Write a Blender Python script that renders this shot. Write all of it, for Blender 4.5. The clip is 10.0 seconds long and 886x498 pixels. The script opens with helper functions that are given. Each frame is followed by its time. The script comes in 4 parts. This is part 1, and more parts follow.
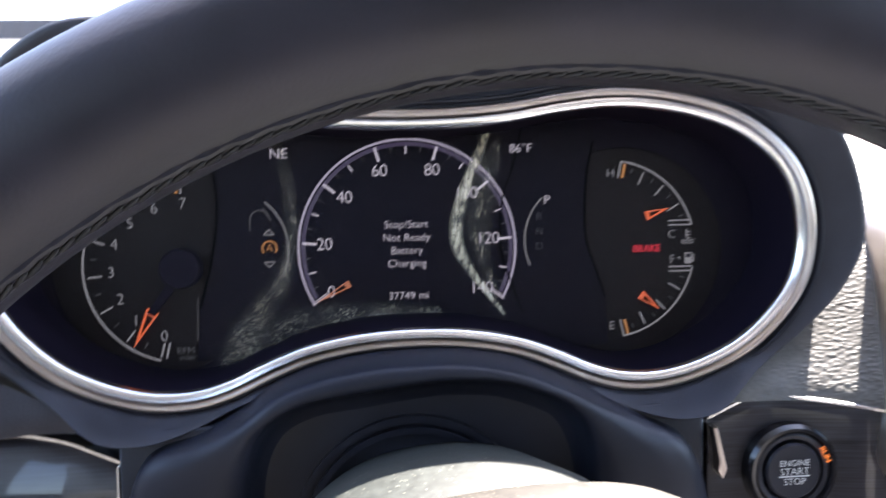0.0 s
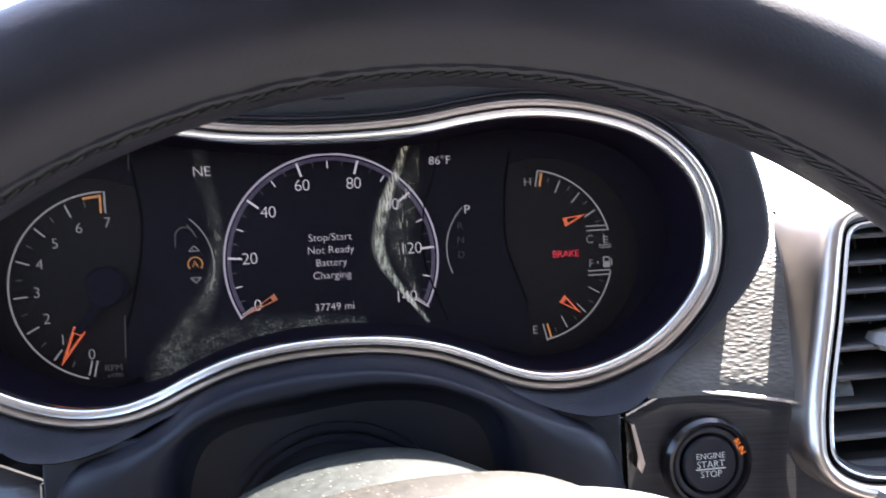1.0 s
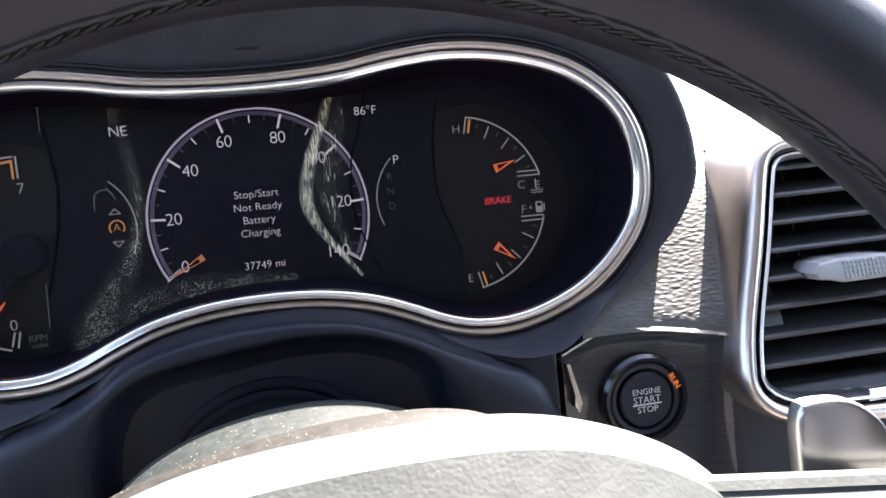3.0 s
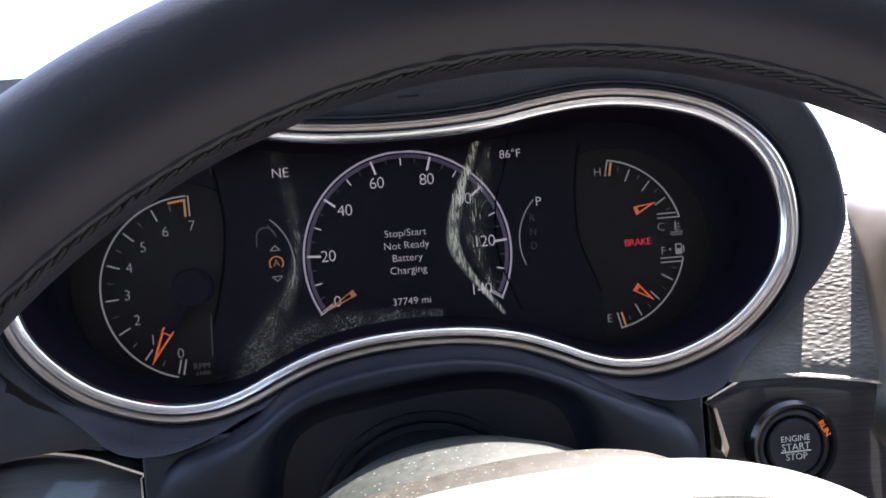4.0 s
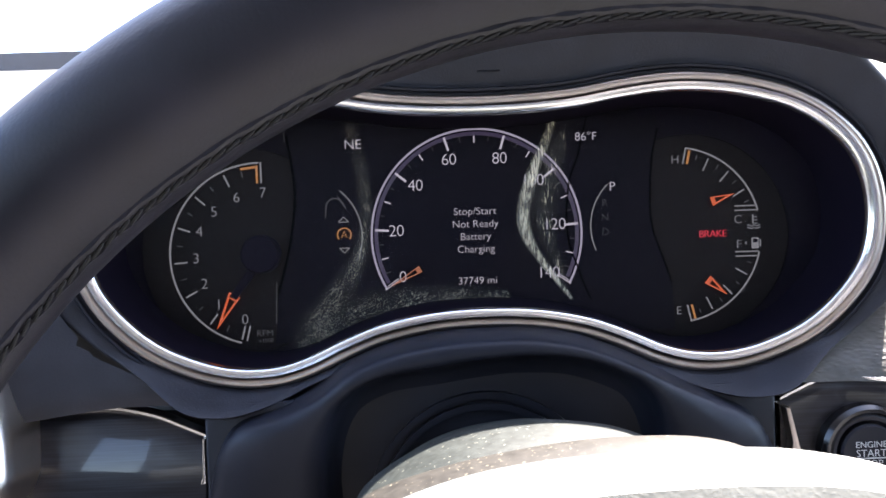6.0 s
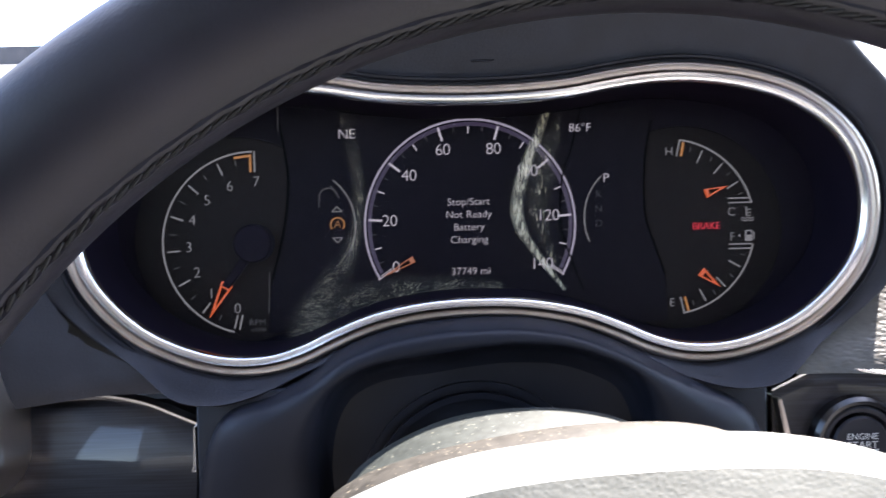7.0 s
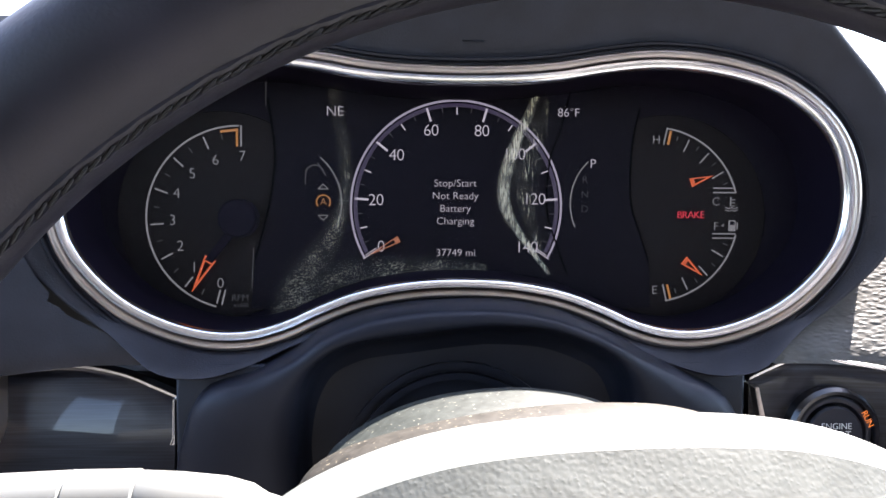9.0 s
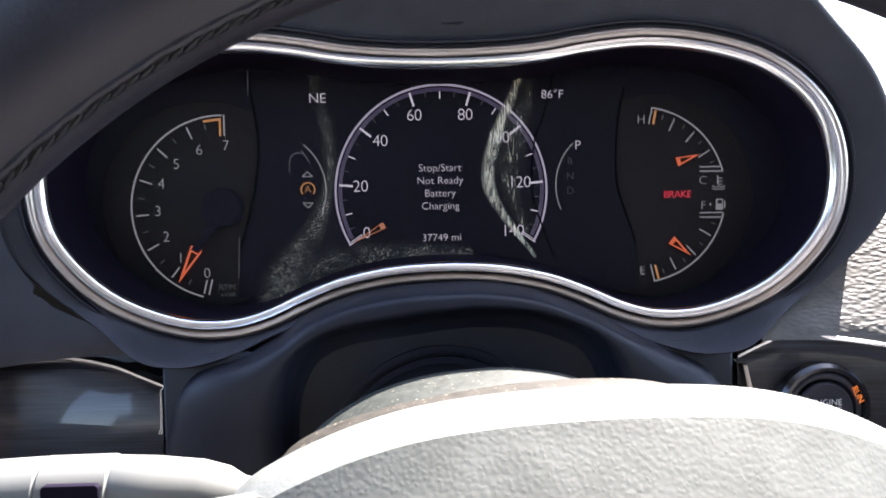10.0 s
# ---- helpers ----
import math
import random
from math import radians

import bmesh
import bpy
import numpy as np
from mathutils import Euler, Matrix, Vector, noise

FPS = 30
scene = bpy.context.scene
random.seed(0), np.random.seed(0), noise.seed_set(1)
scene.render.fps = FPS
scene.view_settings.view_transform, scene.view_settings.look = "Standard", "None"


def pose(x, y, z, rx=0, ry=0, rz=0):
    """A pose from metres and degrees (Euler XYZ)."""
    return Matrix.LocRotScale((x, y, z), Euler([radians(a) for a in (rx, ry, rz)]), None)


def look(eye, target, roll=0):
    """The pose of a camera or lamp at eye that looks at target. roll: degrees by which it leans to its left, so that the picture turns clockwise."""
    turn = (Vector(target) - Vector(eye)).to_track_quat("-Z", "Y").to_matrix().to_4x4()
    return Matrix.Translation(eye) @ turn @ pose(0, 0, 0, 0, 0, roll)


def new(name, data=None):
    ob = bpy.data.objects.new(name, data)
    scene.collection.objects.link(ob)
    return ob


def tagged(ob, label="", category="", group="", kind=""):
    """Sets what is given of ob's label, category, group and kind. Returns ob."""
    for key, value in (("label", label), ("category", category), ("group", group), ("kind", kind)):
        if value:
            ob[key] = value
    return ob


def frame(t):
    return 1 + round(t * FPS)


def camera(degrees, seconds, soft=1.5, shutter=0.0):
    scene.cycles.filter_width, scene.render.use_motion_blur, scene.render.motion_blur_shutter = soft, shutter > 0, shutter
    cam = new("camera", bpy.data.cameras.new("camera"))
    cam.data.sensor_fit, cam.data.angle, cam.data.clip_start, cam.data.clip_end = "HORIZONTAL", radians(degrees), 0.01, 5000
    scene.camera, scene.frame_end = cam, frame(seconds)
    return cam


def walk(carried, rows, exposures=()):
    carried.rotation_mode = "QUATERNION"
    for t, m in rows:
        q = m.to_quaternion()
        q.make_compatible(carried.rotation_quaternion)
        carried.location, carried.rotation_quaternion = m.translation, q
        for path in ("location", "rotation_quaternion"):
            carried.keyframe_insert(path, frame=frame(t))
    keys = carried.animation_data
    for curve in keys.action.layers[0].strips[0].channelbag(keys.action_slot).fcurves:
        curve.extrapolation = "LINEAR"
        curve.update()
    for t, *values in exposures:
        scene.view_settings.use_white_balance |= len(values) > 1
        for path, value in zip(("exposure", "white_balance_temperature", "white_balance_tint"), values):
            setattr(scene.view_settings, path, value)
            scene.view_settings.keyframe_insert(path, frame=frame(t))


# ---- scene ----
cam = camera(60.0, 10.0, shutter=0.5)
PATH = [
    (0, (-0.0145, -0.3304, 1.0244), (0.0743, 0.6628, 0.9501), -1.42),
    (0.5, (-0.0059, -0.3418, 1.0215), (0.1319, 0.6483, 0.9975), -3.53),
    (1, (0.0078, -0.3422, 1.0167), (0.1280, 0.6497, 0.9759), -3.06),
    (1.5, (0.0216, -0.3411, 1.0131), (0.1922, 0.6421, 0.9484), -4.93),
    (2, (0.0248, -0.3388, 1.0022), (0.1693, 0.6485, 0.9367), -5.71),
    (3.3, (0.0208, -0.3412, 1.0053), (0.1882, 0.6415, 0.9256), -5.74),
    (3.5, (0.0261, -0.3404, 0.9955), (0.1692, 0.6472, 0.9309), -6.48),
    (4, (-0.0106, -0.3461, 1.0116), (0.0652, 0.6506, 0.9839), -5.02),
    (4.5, (-0.0005, -0.3454, 1.0057), (0.1039, 0.6491, 0.9919), -3.60),
    (5, (-0.0026, -0.3401, 1.0000), (0.1044, 0.6541, 0.9865), -4.34),
    (5.5, (-0.0174, -0.3423, 1.0090), (0.0274, 0.6560, 0.9735), -3.23),
    (6.8, (-0.0251, -0.3388, 0.9968), (-0.0066, 0.6608, 0.9744), -1.51),
    (7, (-0.0211, -0.3410, 1.0006), (0.0041, 0.6582, 0.9699), -1.60),
    (7.5, (-0.0148, -0.3490, 1.0040), (0.0335, 0.6492, 0.9696), -1.68),
    (8, (-0.0261, -0.3405, 1.0008), (0.0158, 0.6578, 0.9590), 0.11),
    (8.5, (-0.0211, -0.3418, 0.9951), (0.0057, 0.6572, 0.9577), -0.40),
    (9, (-0.0218, -0.3411, 0.9975), (0.0244, 0.6568, 0.9509), 0.19),
    (9.5, (-0.0183, -0.3432, 0.9972), (0.0211, 0.6551, 0.9533), 0.24),
    (10, (-0.0120, -0.3409, 0.9928), (0.0235, 0.6571, 0.9401), -1.13),
]
walk(cam, [(t, look(eye, target, roll)) for t, eye, target, roll in PATH],
     exposures=((0.0, 3.75, 6700, 16), (0.5, 3.65, 6700, 16), (1.0, 3.6, 6700, 16), (2.2, 3.62, 6700, 16), (3.5, 3.28, 6700, 16), (4.0, 3.2, 6700, 16), (4.5, 3.5, 6700, 16),
                (7.0, 3.55, 6700, 16), (10.0, 3.52, 6700, 16)))

# ---- light ----
SUN_TO = Vector((0.5, 0.41, 1.0)).normalized()
world = bpy.data.worlds.new("world")
scene.world = world
world.use_nodes = True
wn = world.node_tree
sky = wn.nodes.new("ShaderNodeTexSky")
sky.sky_type = "NISHITA"
sky.sun_disc = False
sky.sun_elevation = math.asin(SUN_TO.z)
sky.sun_rotation = math.atan2(SUN_TO.x, SUN_TO.y)
wn.links.new(sky.outputs[0], wn.nodes["Background"].inputs[0])
wn.nodes["Background"].inputs[1].default_value = 0.13
sun_data = bpy.data.lights.new("sun", "SUN")
sun_data.energy, sun_data.angle, sun_data.color = 5.0, radians(0.6), (1.0, 0.96, 0.9)
sun = new("sun", sun_data)
sun.matrix_world = look(Vector((0, 0, 4)) + SUN_TO * 3, Vector((0, 0, 4)))

# ---- materials ----
def material(name, base, rough=0.5, metal=0.0, coat=0.0, spec=0.5):
    m = bpy.data.materials.new(name)
    m.use_nodes = True
    b = m.node_tree.nodes["Principled BSDF"]
    b.inputs["Base Color"].default_value = (*base, 1)
    b.inputs["Roughness"].default_value = rough
    b.inputs["Metallic"].default_value = metal
    b.inputs["Coat Weight"].default_value = coat
    b.inputs["Coat Roughness"].default_value = 0.06
    b.inputs["Specular IOR Level"].default_value = spec
    return m


def node(m, kind, **values):
    n = m.node_tree.nodes.new(kind)
    for key, value in values.items():
        n.inputs[key.replace("_", " ")].default_value = value
    return n


def wire(m, a, b):
    m.node_tree.links.new(a, b)


def coords(m, sx=1, sy=1, sz=1):
    """Object coordinates, scaled."""
    c = m.node_tree.nodes.new("ShaderNodeTexCoord")
    v = node(m, "ShaderNodeMapping", Scale=(sx, sy, sz))
    wire(m, c.outputs["Object"], v.inputs["Vector"])
    return v.outputs["Vector"]


def tint(m, base, amount, scale, detail=4.0, stretch=(1, 1, 1)):
    """Varies the base colour and the roughness with noise."""
    b = m.node_tree.nodes["Principled BSDF"]
    n = node(m, "ShaderNodeTexNoise", Scale=scale, Detail=detail)
    wire(m, coords(m, *stretch), n.inputs["Vector"])
    r = m.node_tree.nodes.new("ShaderNodeValToRGB")
    r.color_ramp.elements[0].position, r.color_ramp.elements[1].position = 0.3, 0.7
    r.color_ramp.elements[0].color = (*[c * (1 - amount) for c in base], 1)
    r.color_ramp.elements[1].color = (*[min(1, c * (1 + amount)) for c in base], 1)
    wire(m, n.outputs["Fac"], r.inputs["Fac"])
    wire(m, r.outputs["Color"], b.inputs["Base Color"])
    rough = b.inputs["Roughness"].default_value
    q = node(m, "ShaderNodeMapRange", To_Min=rough * 0.85, To_Max=min(1, rough * 1.15))
    wire(m, n.outputs["Fac"], q.inputs["Value"])
    wire(m, q.outputs["Result"], b.inputs["Roughness"])


def grain(m, size, depth, kind="leather", strength=1.0, stretch=(1, 1, 1)):
    """Relief of pebbled leather or of fine moulded plastic; size and depth in metres."""
    b = m.node_tree.nodes["Principled BSDF"]
    warp = node(m, "ShaderNodeTexNoise", Scale=0.6 / size, Detail=2.0)
    at = coords(m, *stretch)
    wire(m, at, warp.inputs["Vector"])
    add = m.node_tree.nodes.new("ShaderNodeVectorMath")
    add.operation = "MULTIPLY_ADD"
    add.inputs[1].default_value = (size * 0.9,) * 3
    wire(m, warp.outputs["Color"], add.inputs[0])
    wire(m, at, add.inputs[2])
    if kind == "leather":
        v = node(m, "ShaderNodeTexVoronoi", Scale=1 / size)
        v.feature = "SMOOTH_F1"
        wire(m, add.outputs[0], v.inputs["Vector"])
        height = v.outputs["Distance"]
    else:
        v = node(m, "ShaderNodeTexNoise", Scale=1 / size, Detail=3.0)
        wire(m, add.outputs[0], v.inputs["Vector"])
        height = v.outputs["Fac"]
    p = node(m, "ShaderNodeBump", Strength=strength, Distance=depth)
    p.invert = kind == "leather"
    wire(m, height, p.inputs["Height"])
    wire(m, p.outputs["Normal"], b.inputs["Normal"])


def glow(name, color, strength):
    m = material(name, (0.02, 0.02, 0.02), 0.4)
    b = m.node_tree.nodes["Principled BSDF"]
    b.inputs["Emission Color"].default_value = (*color, 1)
    b.inputs["Emission Strength"].default_value = strength
    return m


# plain black plastic; also serves as the shaded copy of the dash skin
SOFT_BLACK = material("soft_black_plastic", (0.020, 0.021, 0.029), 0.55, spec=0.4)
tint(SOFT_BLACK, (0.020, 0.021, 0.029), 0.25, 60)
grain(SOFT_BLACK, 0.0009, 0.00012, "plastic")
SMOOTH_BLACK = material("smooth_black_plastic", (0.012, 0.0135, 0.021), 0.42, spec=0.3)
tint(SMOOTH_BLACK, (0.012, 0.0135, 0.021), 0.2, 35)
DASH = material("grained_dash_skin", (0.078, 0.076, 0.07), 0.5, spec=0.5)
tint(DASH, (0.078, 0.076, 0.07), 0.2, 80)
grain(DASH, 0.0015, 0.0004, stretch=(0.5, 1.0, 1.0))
RIM = material("wheel_leather", (0.0125, 0.0112, 0.0175), 0.48, spec=0.4)
tint(RIM, (0.0125, 0.0112, 0.0175), 0.3, 50)
grain(RIM, 0.0008, 0.00004)
HUB = material("hub_vinyl", (0.1, 0.108, 0.103), 0.55, spec=0.4)
tint(HUB, (0.1, 0.108, 0.103), 0.15, 90)
grain(HUB, 0.0011, 0.00008)
def speckle(m, scale, share, pale):
    """Scattered pale specks of dust over the base colour."""
    b = m.node_tree.nodes["Principled BSDF"]
    under = b.inputs["Base Color"].links[0].from_socket
    spots = node(m, "ShaderNodeTexNoise", Scale=scale, Detail=1.0)
    wire(m, coords(m), spots.inputs["Vector"])
    cut = node(m, "ShaderNodeMapRange", From_Min=share, From_Max=share + 0.05)
    wire(m, spots.outputs["Fac"], cut.inputs["Value"])
    mix = m.node_tree.nodes.new("ShaderNodeMixRGB")
    mix.inputs[2].default_value = (*pale, 1)
    wire(m, cut.outputs["Result"], mix.inputs[0])
    wire(m, under, mix.inputs[1])
    wire(m, mix.outputs[0], b.inputs["Base Color"])


SHROUD = material("dusty_column_plastic", (0.02, 0.0235, 0.021), 0.6, spec=0.3)
tint(SHROUD, (0.02, 0.0235, 0.021), 0.3, 300)
COLLAR = material("dusty_collar_plastic", (0.02, 0.018, 0.0145), 0.6, spec=0.3)
tint(COLLAR, (0.02, 0.018, 0.0145), 0.35, 300)
speckle(SHROUD, 900, 0.7, (0.16, 0.16, 0.13))
speckle(COLLAR, 900, 0.69, (0.17, 0.15, 0.11))
SATIN = material("satin_metal", (0.6, 0.53, 0.48), 0.3, 1.0)
tint(SATIN, (0.6, 0.53, 0.48), 0.08, 40)
CHROME = material("bright_chrome", (0.95, 0.94, 0.93), 0.22, 1.0)
PIANO = material("streaked_gloss_trim", (0.012, 0.012, 0.016), 0.3, coat=0.5)
PIANO.node_tree.nodes["Principled BSDF"].inputs["Coat Roughness"].default_value = 0.03
tint(PIANO, (0.012, 0.0125, 0.018), 0.95, 30, 6.0, (1.0, 1.0, 50.0))
GLOSS_BLACK = material("gloss_black", (0.008, 0.008, 0.01), 0.18)
FACE = material("gauge_black", (0.008, 0.0065, 0.013), 0.7, spec=0.03)
SCREEN = material("screen_black", (0.0055, 0.0045, 0.009), 0.6, spec=0.05)
DIAL = material("dial_plate_black", (0.0095, 0.0072, 0.0085), 0.6, spec=0.1)
GAP = material("black_gap", (0.002, 0.002, 0.003), 0.8, spec=0.0)
MARK = glow("pale_gauge_print", (0.55, 0.56, 0.62), 0.026)
LIT = glow("lit_white", (0.75, 0.72, 0.86), 0.05)
RING = glow("lit_lavender", (0.62, 0.58, 0.78), 0.04)
DIM = glow("dim_grey_print_and_glint", (0.5, 0.5, 0.55), 0.007)
NEEDLE = glow("orange_needle", (1.0, 0.17, 0.05), 0.045)
NEEDLE_DIM = glow("orange_screen_needle", (0.9, 0.3, 0.14), 0.03)
AMBER = glow("amber", (1.0, 0.42, 0.1), 0.03)
RED = glow("red_lamp", (1.0, 0.03, 0.07), 0.06)
ORANGE = glow("orange_lamp", (1.0, 0.24, 0.03), 0.1)
TEXT_GREY = material("grey_print", (0.62, 0.64, 0.64), 0.5)
SLAT = material("vent_slat_plastic", (0.035, 0.035, 0.037), 0.45)
KNOB = material("knurled_knob", (0.3, 0.3, 0.3), 0.4)
PADDLE = material("brushed_paddle", (0.55, 0.52, 0.5), 0.32, 1.0)
STALK = material("stalk_plastic", (0.12, 0.125, 0.12), 0.45)
LINER = material("headliner_cloth", (0.5, 0.5, 0.5), 0.9)
DOOR = material("door_skin", (0.05, 0.05, 0.05), 0.6)
SEAT = material("seat_cloth", (0.15, 0.15, 0.155), 0.8)
GROUND = material("asphalt", (0.06, 0.06, 0.06), 0.9)
tint(GROUND, (0.06, 0.06, 0.06), 0.3, 3)


def see_through(name, gloss, rough):
    m = bpy.data.materials.new(name)
    m.use_nodes = True
    t = m.node_tree
    t.nodes.clear()
    out = t.nodes.new("ShaderNodeOutputMaterial")
    mix = t.nodes.new("ShaderNodeMixShader")
    clear = t.nodes.new("ShaderNodeBsdfTransparent")
    shine = t.nodes.new("ShaderNodeBsdfGlossy")
    shine.inputs["Roughness"].default_value = rough
    mix.inputs[0].default_value = gloss
    t.links.new(clear.outputs[0], mix.inputs[1])
    t.links.new(shine.outputs[0], mix.inputs[2])
    t.links.new(mix.outputs[0], out.inputs[0])
    return m


LENS = see_through("clear_lens", 0.008, 0.5)
GLASS = see_through("window_glass", 0.04, 0.02)


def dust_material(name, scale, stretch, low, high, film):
    """Sun glare on dust, painted as a pale strip: streaky specks over a thin film, thinning towards the strip's edges.
    """
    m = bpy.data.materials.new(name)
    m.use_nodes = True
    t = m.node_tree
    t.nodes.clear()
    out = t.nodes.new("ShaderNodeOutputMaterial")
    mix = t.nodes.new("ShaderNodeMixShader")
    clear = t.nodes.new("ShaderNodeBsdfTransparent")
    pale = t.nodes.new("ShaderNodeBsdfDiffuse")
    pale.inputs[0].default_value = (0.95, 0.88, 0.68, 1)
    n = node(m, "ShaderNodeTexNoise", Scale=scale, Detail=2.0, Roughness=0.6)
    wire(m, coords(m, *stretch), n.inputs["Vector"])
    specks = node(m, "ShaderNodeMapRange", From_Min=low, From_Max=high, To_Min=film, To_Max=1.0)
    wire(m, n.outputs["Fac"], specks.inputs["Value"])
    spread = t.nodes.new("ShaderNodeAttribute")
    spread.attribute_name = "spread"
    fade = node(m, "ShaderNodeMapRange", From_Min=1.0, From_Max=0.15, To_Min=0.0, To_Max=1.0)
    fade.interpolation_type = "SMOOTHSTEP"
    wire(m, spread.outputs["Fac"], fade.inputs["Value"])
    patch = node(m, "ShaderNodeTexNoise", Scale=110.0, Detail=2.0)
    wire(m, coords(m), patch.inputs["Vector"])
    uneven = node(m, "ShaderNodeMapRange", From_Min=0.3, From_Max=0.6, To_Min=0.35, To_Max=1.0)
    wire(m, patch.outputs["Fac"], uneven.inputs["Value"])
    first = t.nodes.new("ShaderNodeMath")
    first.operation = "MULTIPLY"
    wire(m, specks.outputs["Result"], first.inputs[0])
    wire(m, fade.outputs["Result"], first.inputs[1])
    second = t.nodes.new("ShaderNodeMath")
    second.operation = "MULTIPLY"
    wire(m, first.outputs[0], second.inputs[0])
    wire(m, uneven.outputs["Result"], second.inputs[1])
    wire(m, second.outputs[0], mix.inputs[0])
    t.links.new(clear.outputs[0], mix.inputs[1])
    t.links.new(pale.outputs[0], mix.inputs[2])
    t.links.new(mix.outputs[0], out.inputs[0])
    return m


# pale colour stands in for sunlight caught by the lens's dust
GLARE_DUST = dust_material("glare_dust_film", 3200.0, (1.0, 1.0, 0.07), 0.38, 0.66, 0.2)
GLARE_DUST_LINES = dust_material("glare_dust_lines", 3000.0, (1.0, 1.0, 0.06), 0.57, 0.84, 0.03)
GLARE_DUST_SPECKS = dust_material("glare_dust_specks", 2800.0, (1.0, 1.0, 0.8), 0.58, 0.74, 0.03)

# ---- builders ----
UP = 1.0          # height of the cluster's centre


def empty(name, label, category, x=0, y=0, z=UP, group="", kind=""):
    ob = new(name)
    ob.location = (x, y, z)
    ob.empty_display_size = 0.01
    return tagged(ob, label, category, group, kind)


def mesh(name, verts, faces, mat, parent=None, label="", smooth=True, sharp=35):
    """A mesh object in world metres (z measured from the cluster's centre), under its parent."""
    me = bpy.data.meshes.new(name)
    shift = Vector((0, 0, UP))
    o = parent.matrix_basis.translation.copy() if parent and not parent.parent else Vector()
    if parent and parent.parent:
        o = parent.parent.matrix_basis.translation + parent.matrix_basis.translation
    me.from_pydata([Vector(v) + shift - o for v in verts], [], faces)
    bm = bmesh.new()
    bm.from_mesh(me)
    bmesh.ops.recalc_face_normals(bm, faces=bm.faces)
    for e in bm.edges:
        e.smooth = not (len(e.link_faces) == 2 and e.calc_face_angle(0) > radians(sharp))
    for f in bm.faces:
        f.smooth = smooth
    bm.to_mesh(me)
    bm.free()
    me.materials.append(mat)
    ob = new(name, me)
    if parent:
        ob.parent = parent
    return tagged(ob, label) if label else ob


def spline(points, n, closed=True):
    """n points along a Catmull-Rom curve through the given ones, evenly spaced."""
    p = [Vector(q) for q in points]
    k, dense = len(p), []
    for i in range(k if closed else k - 1):
        a, b, c, d = (p[(i + j) % k] if closed else p[min(max(i + j, 0), k - 1)] for j in (-1, 0, 1, 2))
        for s in range(24):
            t = s / 24
            dense.append(0.5 * (2 * b + (c - a) * t + (2 * a - 5 * b + 4 * c - d) * t * t + (3 * b - a - 3 * c + d) * t ** 3))
    dense.append(p[0] if closed else p[-1])
    run = [0.0]
    for a, b in zip(dense, dense[1:]):
        run.append(run[-1] + (b - a).length)
    out, j = [], 0
    for i in range(n):
        want = run[-1] * i / (n if closed else n - 1)
        while j < len(run) - 2 and run[j + 1] < want:
            j += 1
        f = (want - run[j]) / max(run[j + 1] - run[j], 1e-9)
        out.append(dense[j].lerp(dense[j + 1], min(1, f)))
    return out


def normals_of(line, closed=True):
    """Outward normals in the plane for a clockwise outline (seen from the driver)."""
    n, out = len(line), []
    for i in range(n):
        a, b = (line[i - 1], line[(i + 1) % n]) if closed else (line[max(i - 1, 0)], line[min(i + 1, n - 1)])
        d = (b - a).normalized()
        out.append(Vector((-d.y, d.x)))
    return out


def loft(rows, closed=True, caps=(False, False), closed_v=False):
    """Verts and faces of a skin through rows of equally many points."""
    n = len(rows[0])
    verts = [v for r in rows for v in r]
    faces = []
    m = len(rows)
    for i in range(m if closed_v else m - 1):
        for j in range(n if closed else n - 1):
            a, b = i * n + j, i * n + (j + 1) % n
            c, d = ((i + 1) % m) * n + (j + 1) % n, ((i + 1) % m) * n + j
            faces.append((a, b, c, d))
    if caps[0]:
        faces.append(tuple(range(n)))
    if caps[1]:
        faces.append(tuple((m - 1) * n + j for j in range(n)))
    return verts, faces


def sweep(line, profile, closed=True, ring=False):
    """Rows for loft: the outline moved outward by each offset, at each depth (mm)."""
    nn = normals_of(line, closed)
    return [[((p.x + q.x * off) / 1000, y / 1000, (p.y + q.y * off) / 1000) for p, q in zip(line, nn)] for off, y in profile]


def slab(name, outline, y0, y1, mat, parent, label="", round_by=0.0, smooth=True):
    """A plate with the outline (mm, x and z) from depth y0 (front) to y1 (back), its front edge rounded."""
    line = [Vector(p) for p in outline]
    area = sum(a.x * b.y - b.x * a.y for a, b in zip(line, line[1:] + line[:1]))
    if area > 0:
        line.reverse()
    nn = normals_of(line)
    steps = [(0, y1)]
    if round_by:
        steps += [(-round_by * (1 - math.cos(a)), y0 + round_by * (1 - math.sin(a))) for a in (0, 0.5, 1.0, math.pi / 2)]
    else:
        steps += [(0, y0)]
    rows = [[((p.x + q.x * off) / 1000, y / 1000, (p.y + q.y * off) / 1000) for p, q in zip(line, nn)] for off, y in steps]
    v, f = loft(rows, True, (True, True))
    return mesh(name, v, f, mat, parent, label, smooth)


def disc(cx, cz, r, n=48):
    return [(cx + r * math.sin(2 * math.pi * i / n), cz + r * math.cos(2 * math.pi * i / n)) for i in range(n)]


def rounded(x0, z0, x1, z1, r, n=6):
    out = []
    for cx, cz, a0 in ((x1 - r, z1 - r, 0), (x0 + r, z1 - r, 90), (x0 + r, z0 + r, 180), (x1 - r, z0 + r, 270)):
        out += [(cx + r * math.cos(radians(a0 + 90 * i / n)), cz + r * math.sin(radians(a0 + 90 * i / n))) for i in range(n + 1)]
    return out


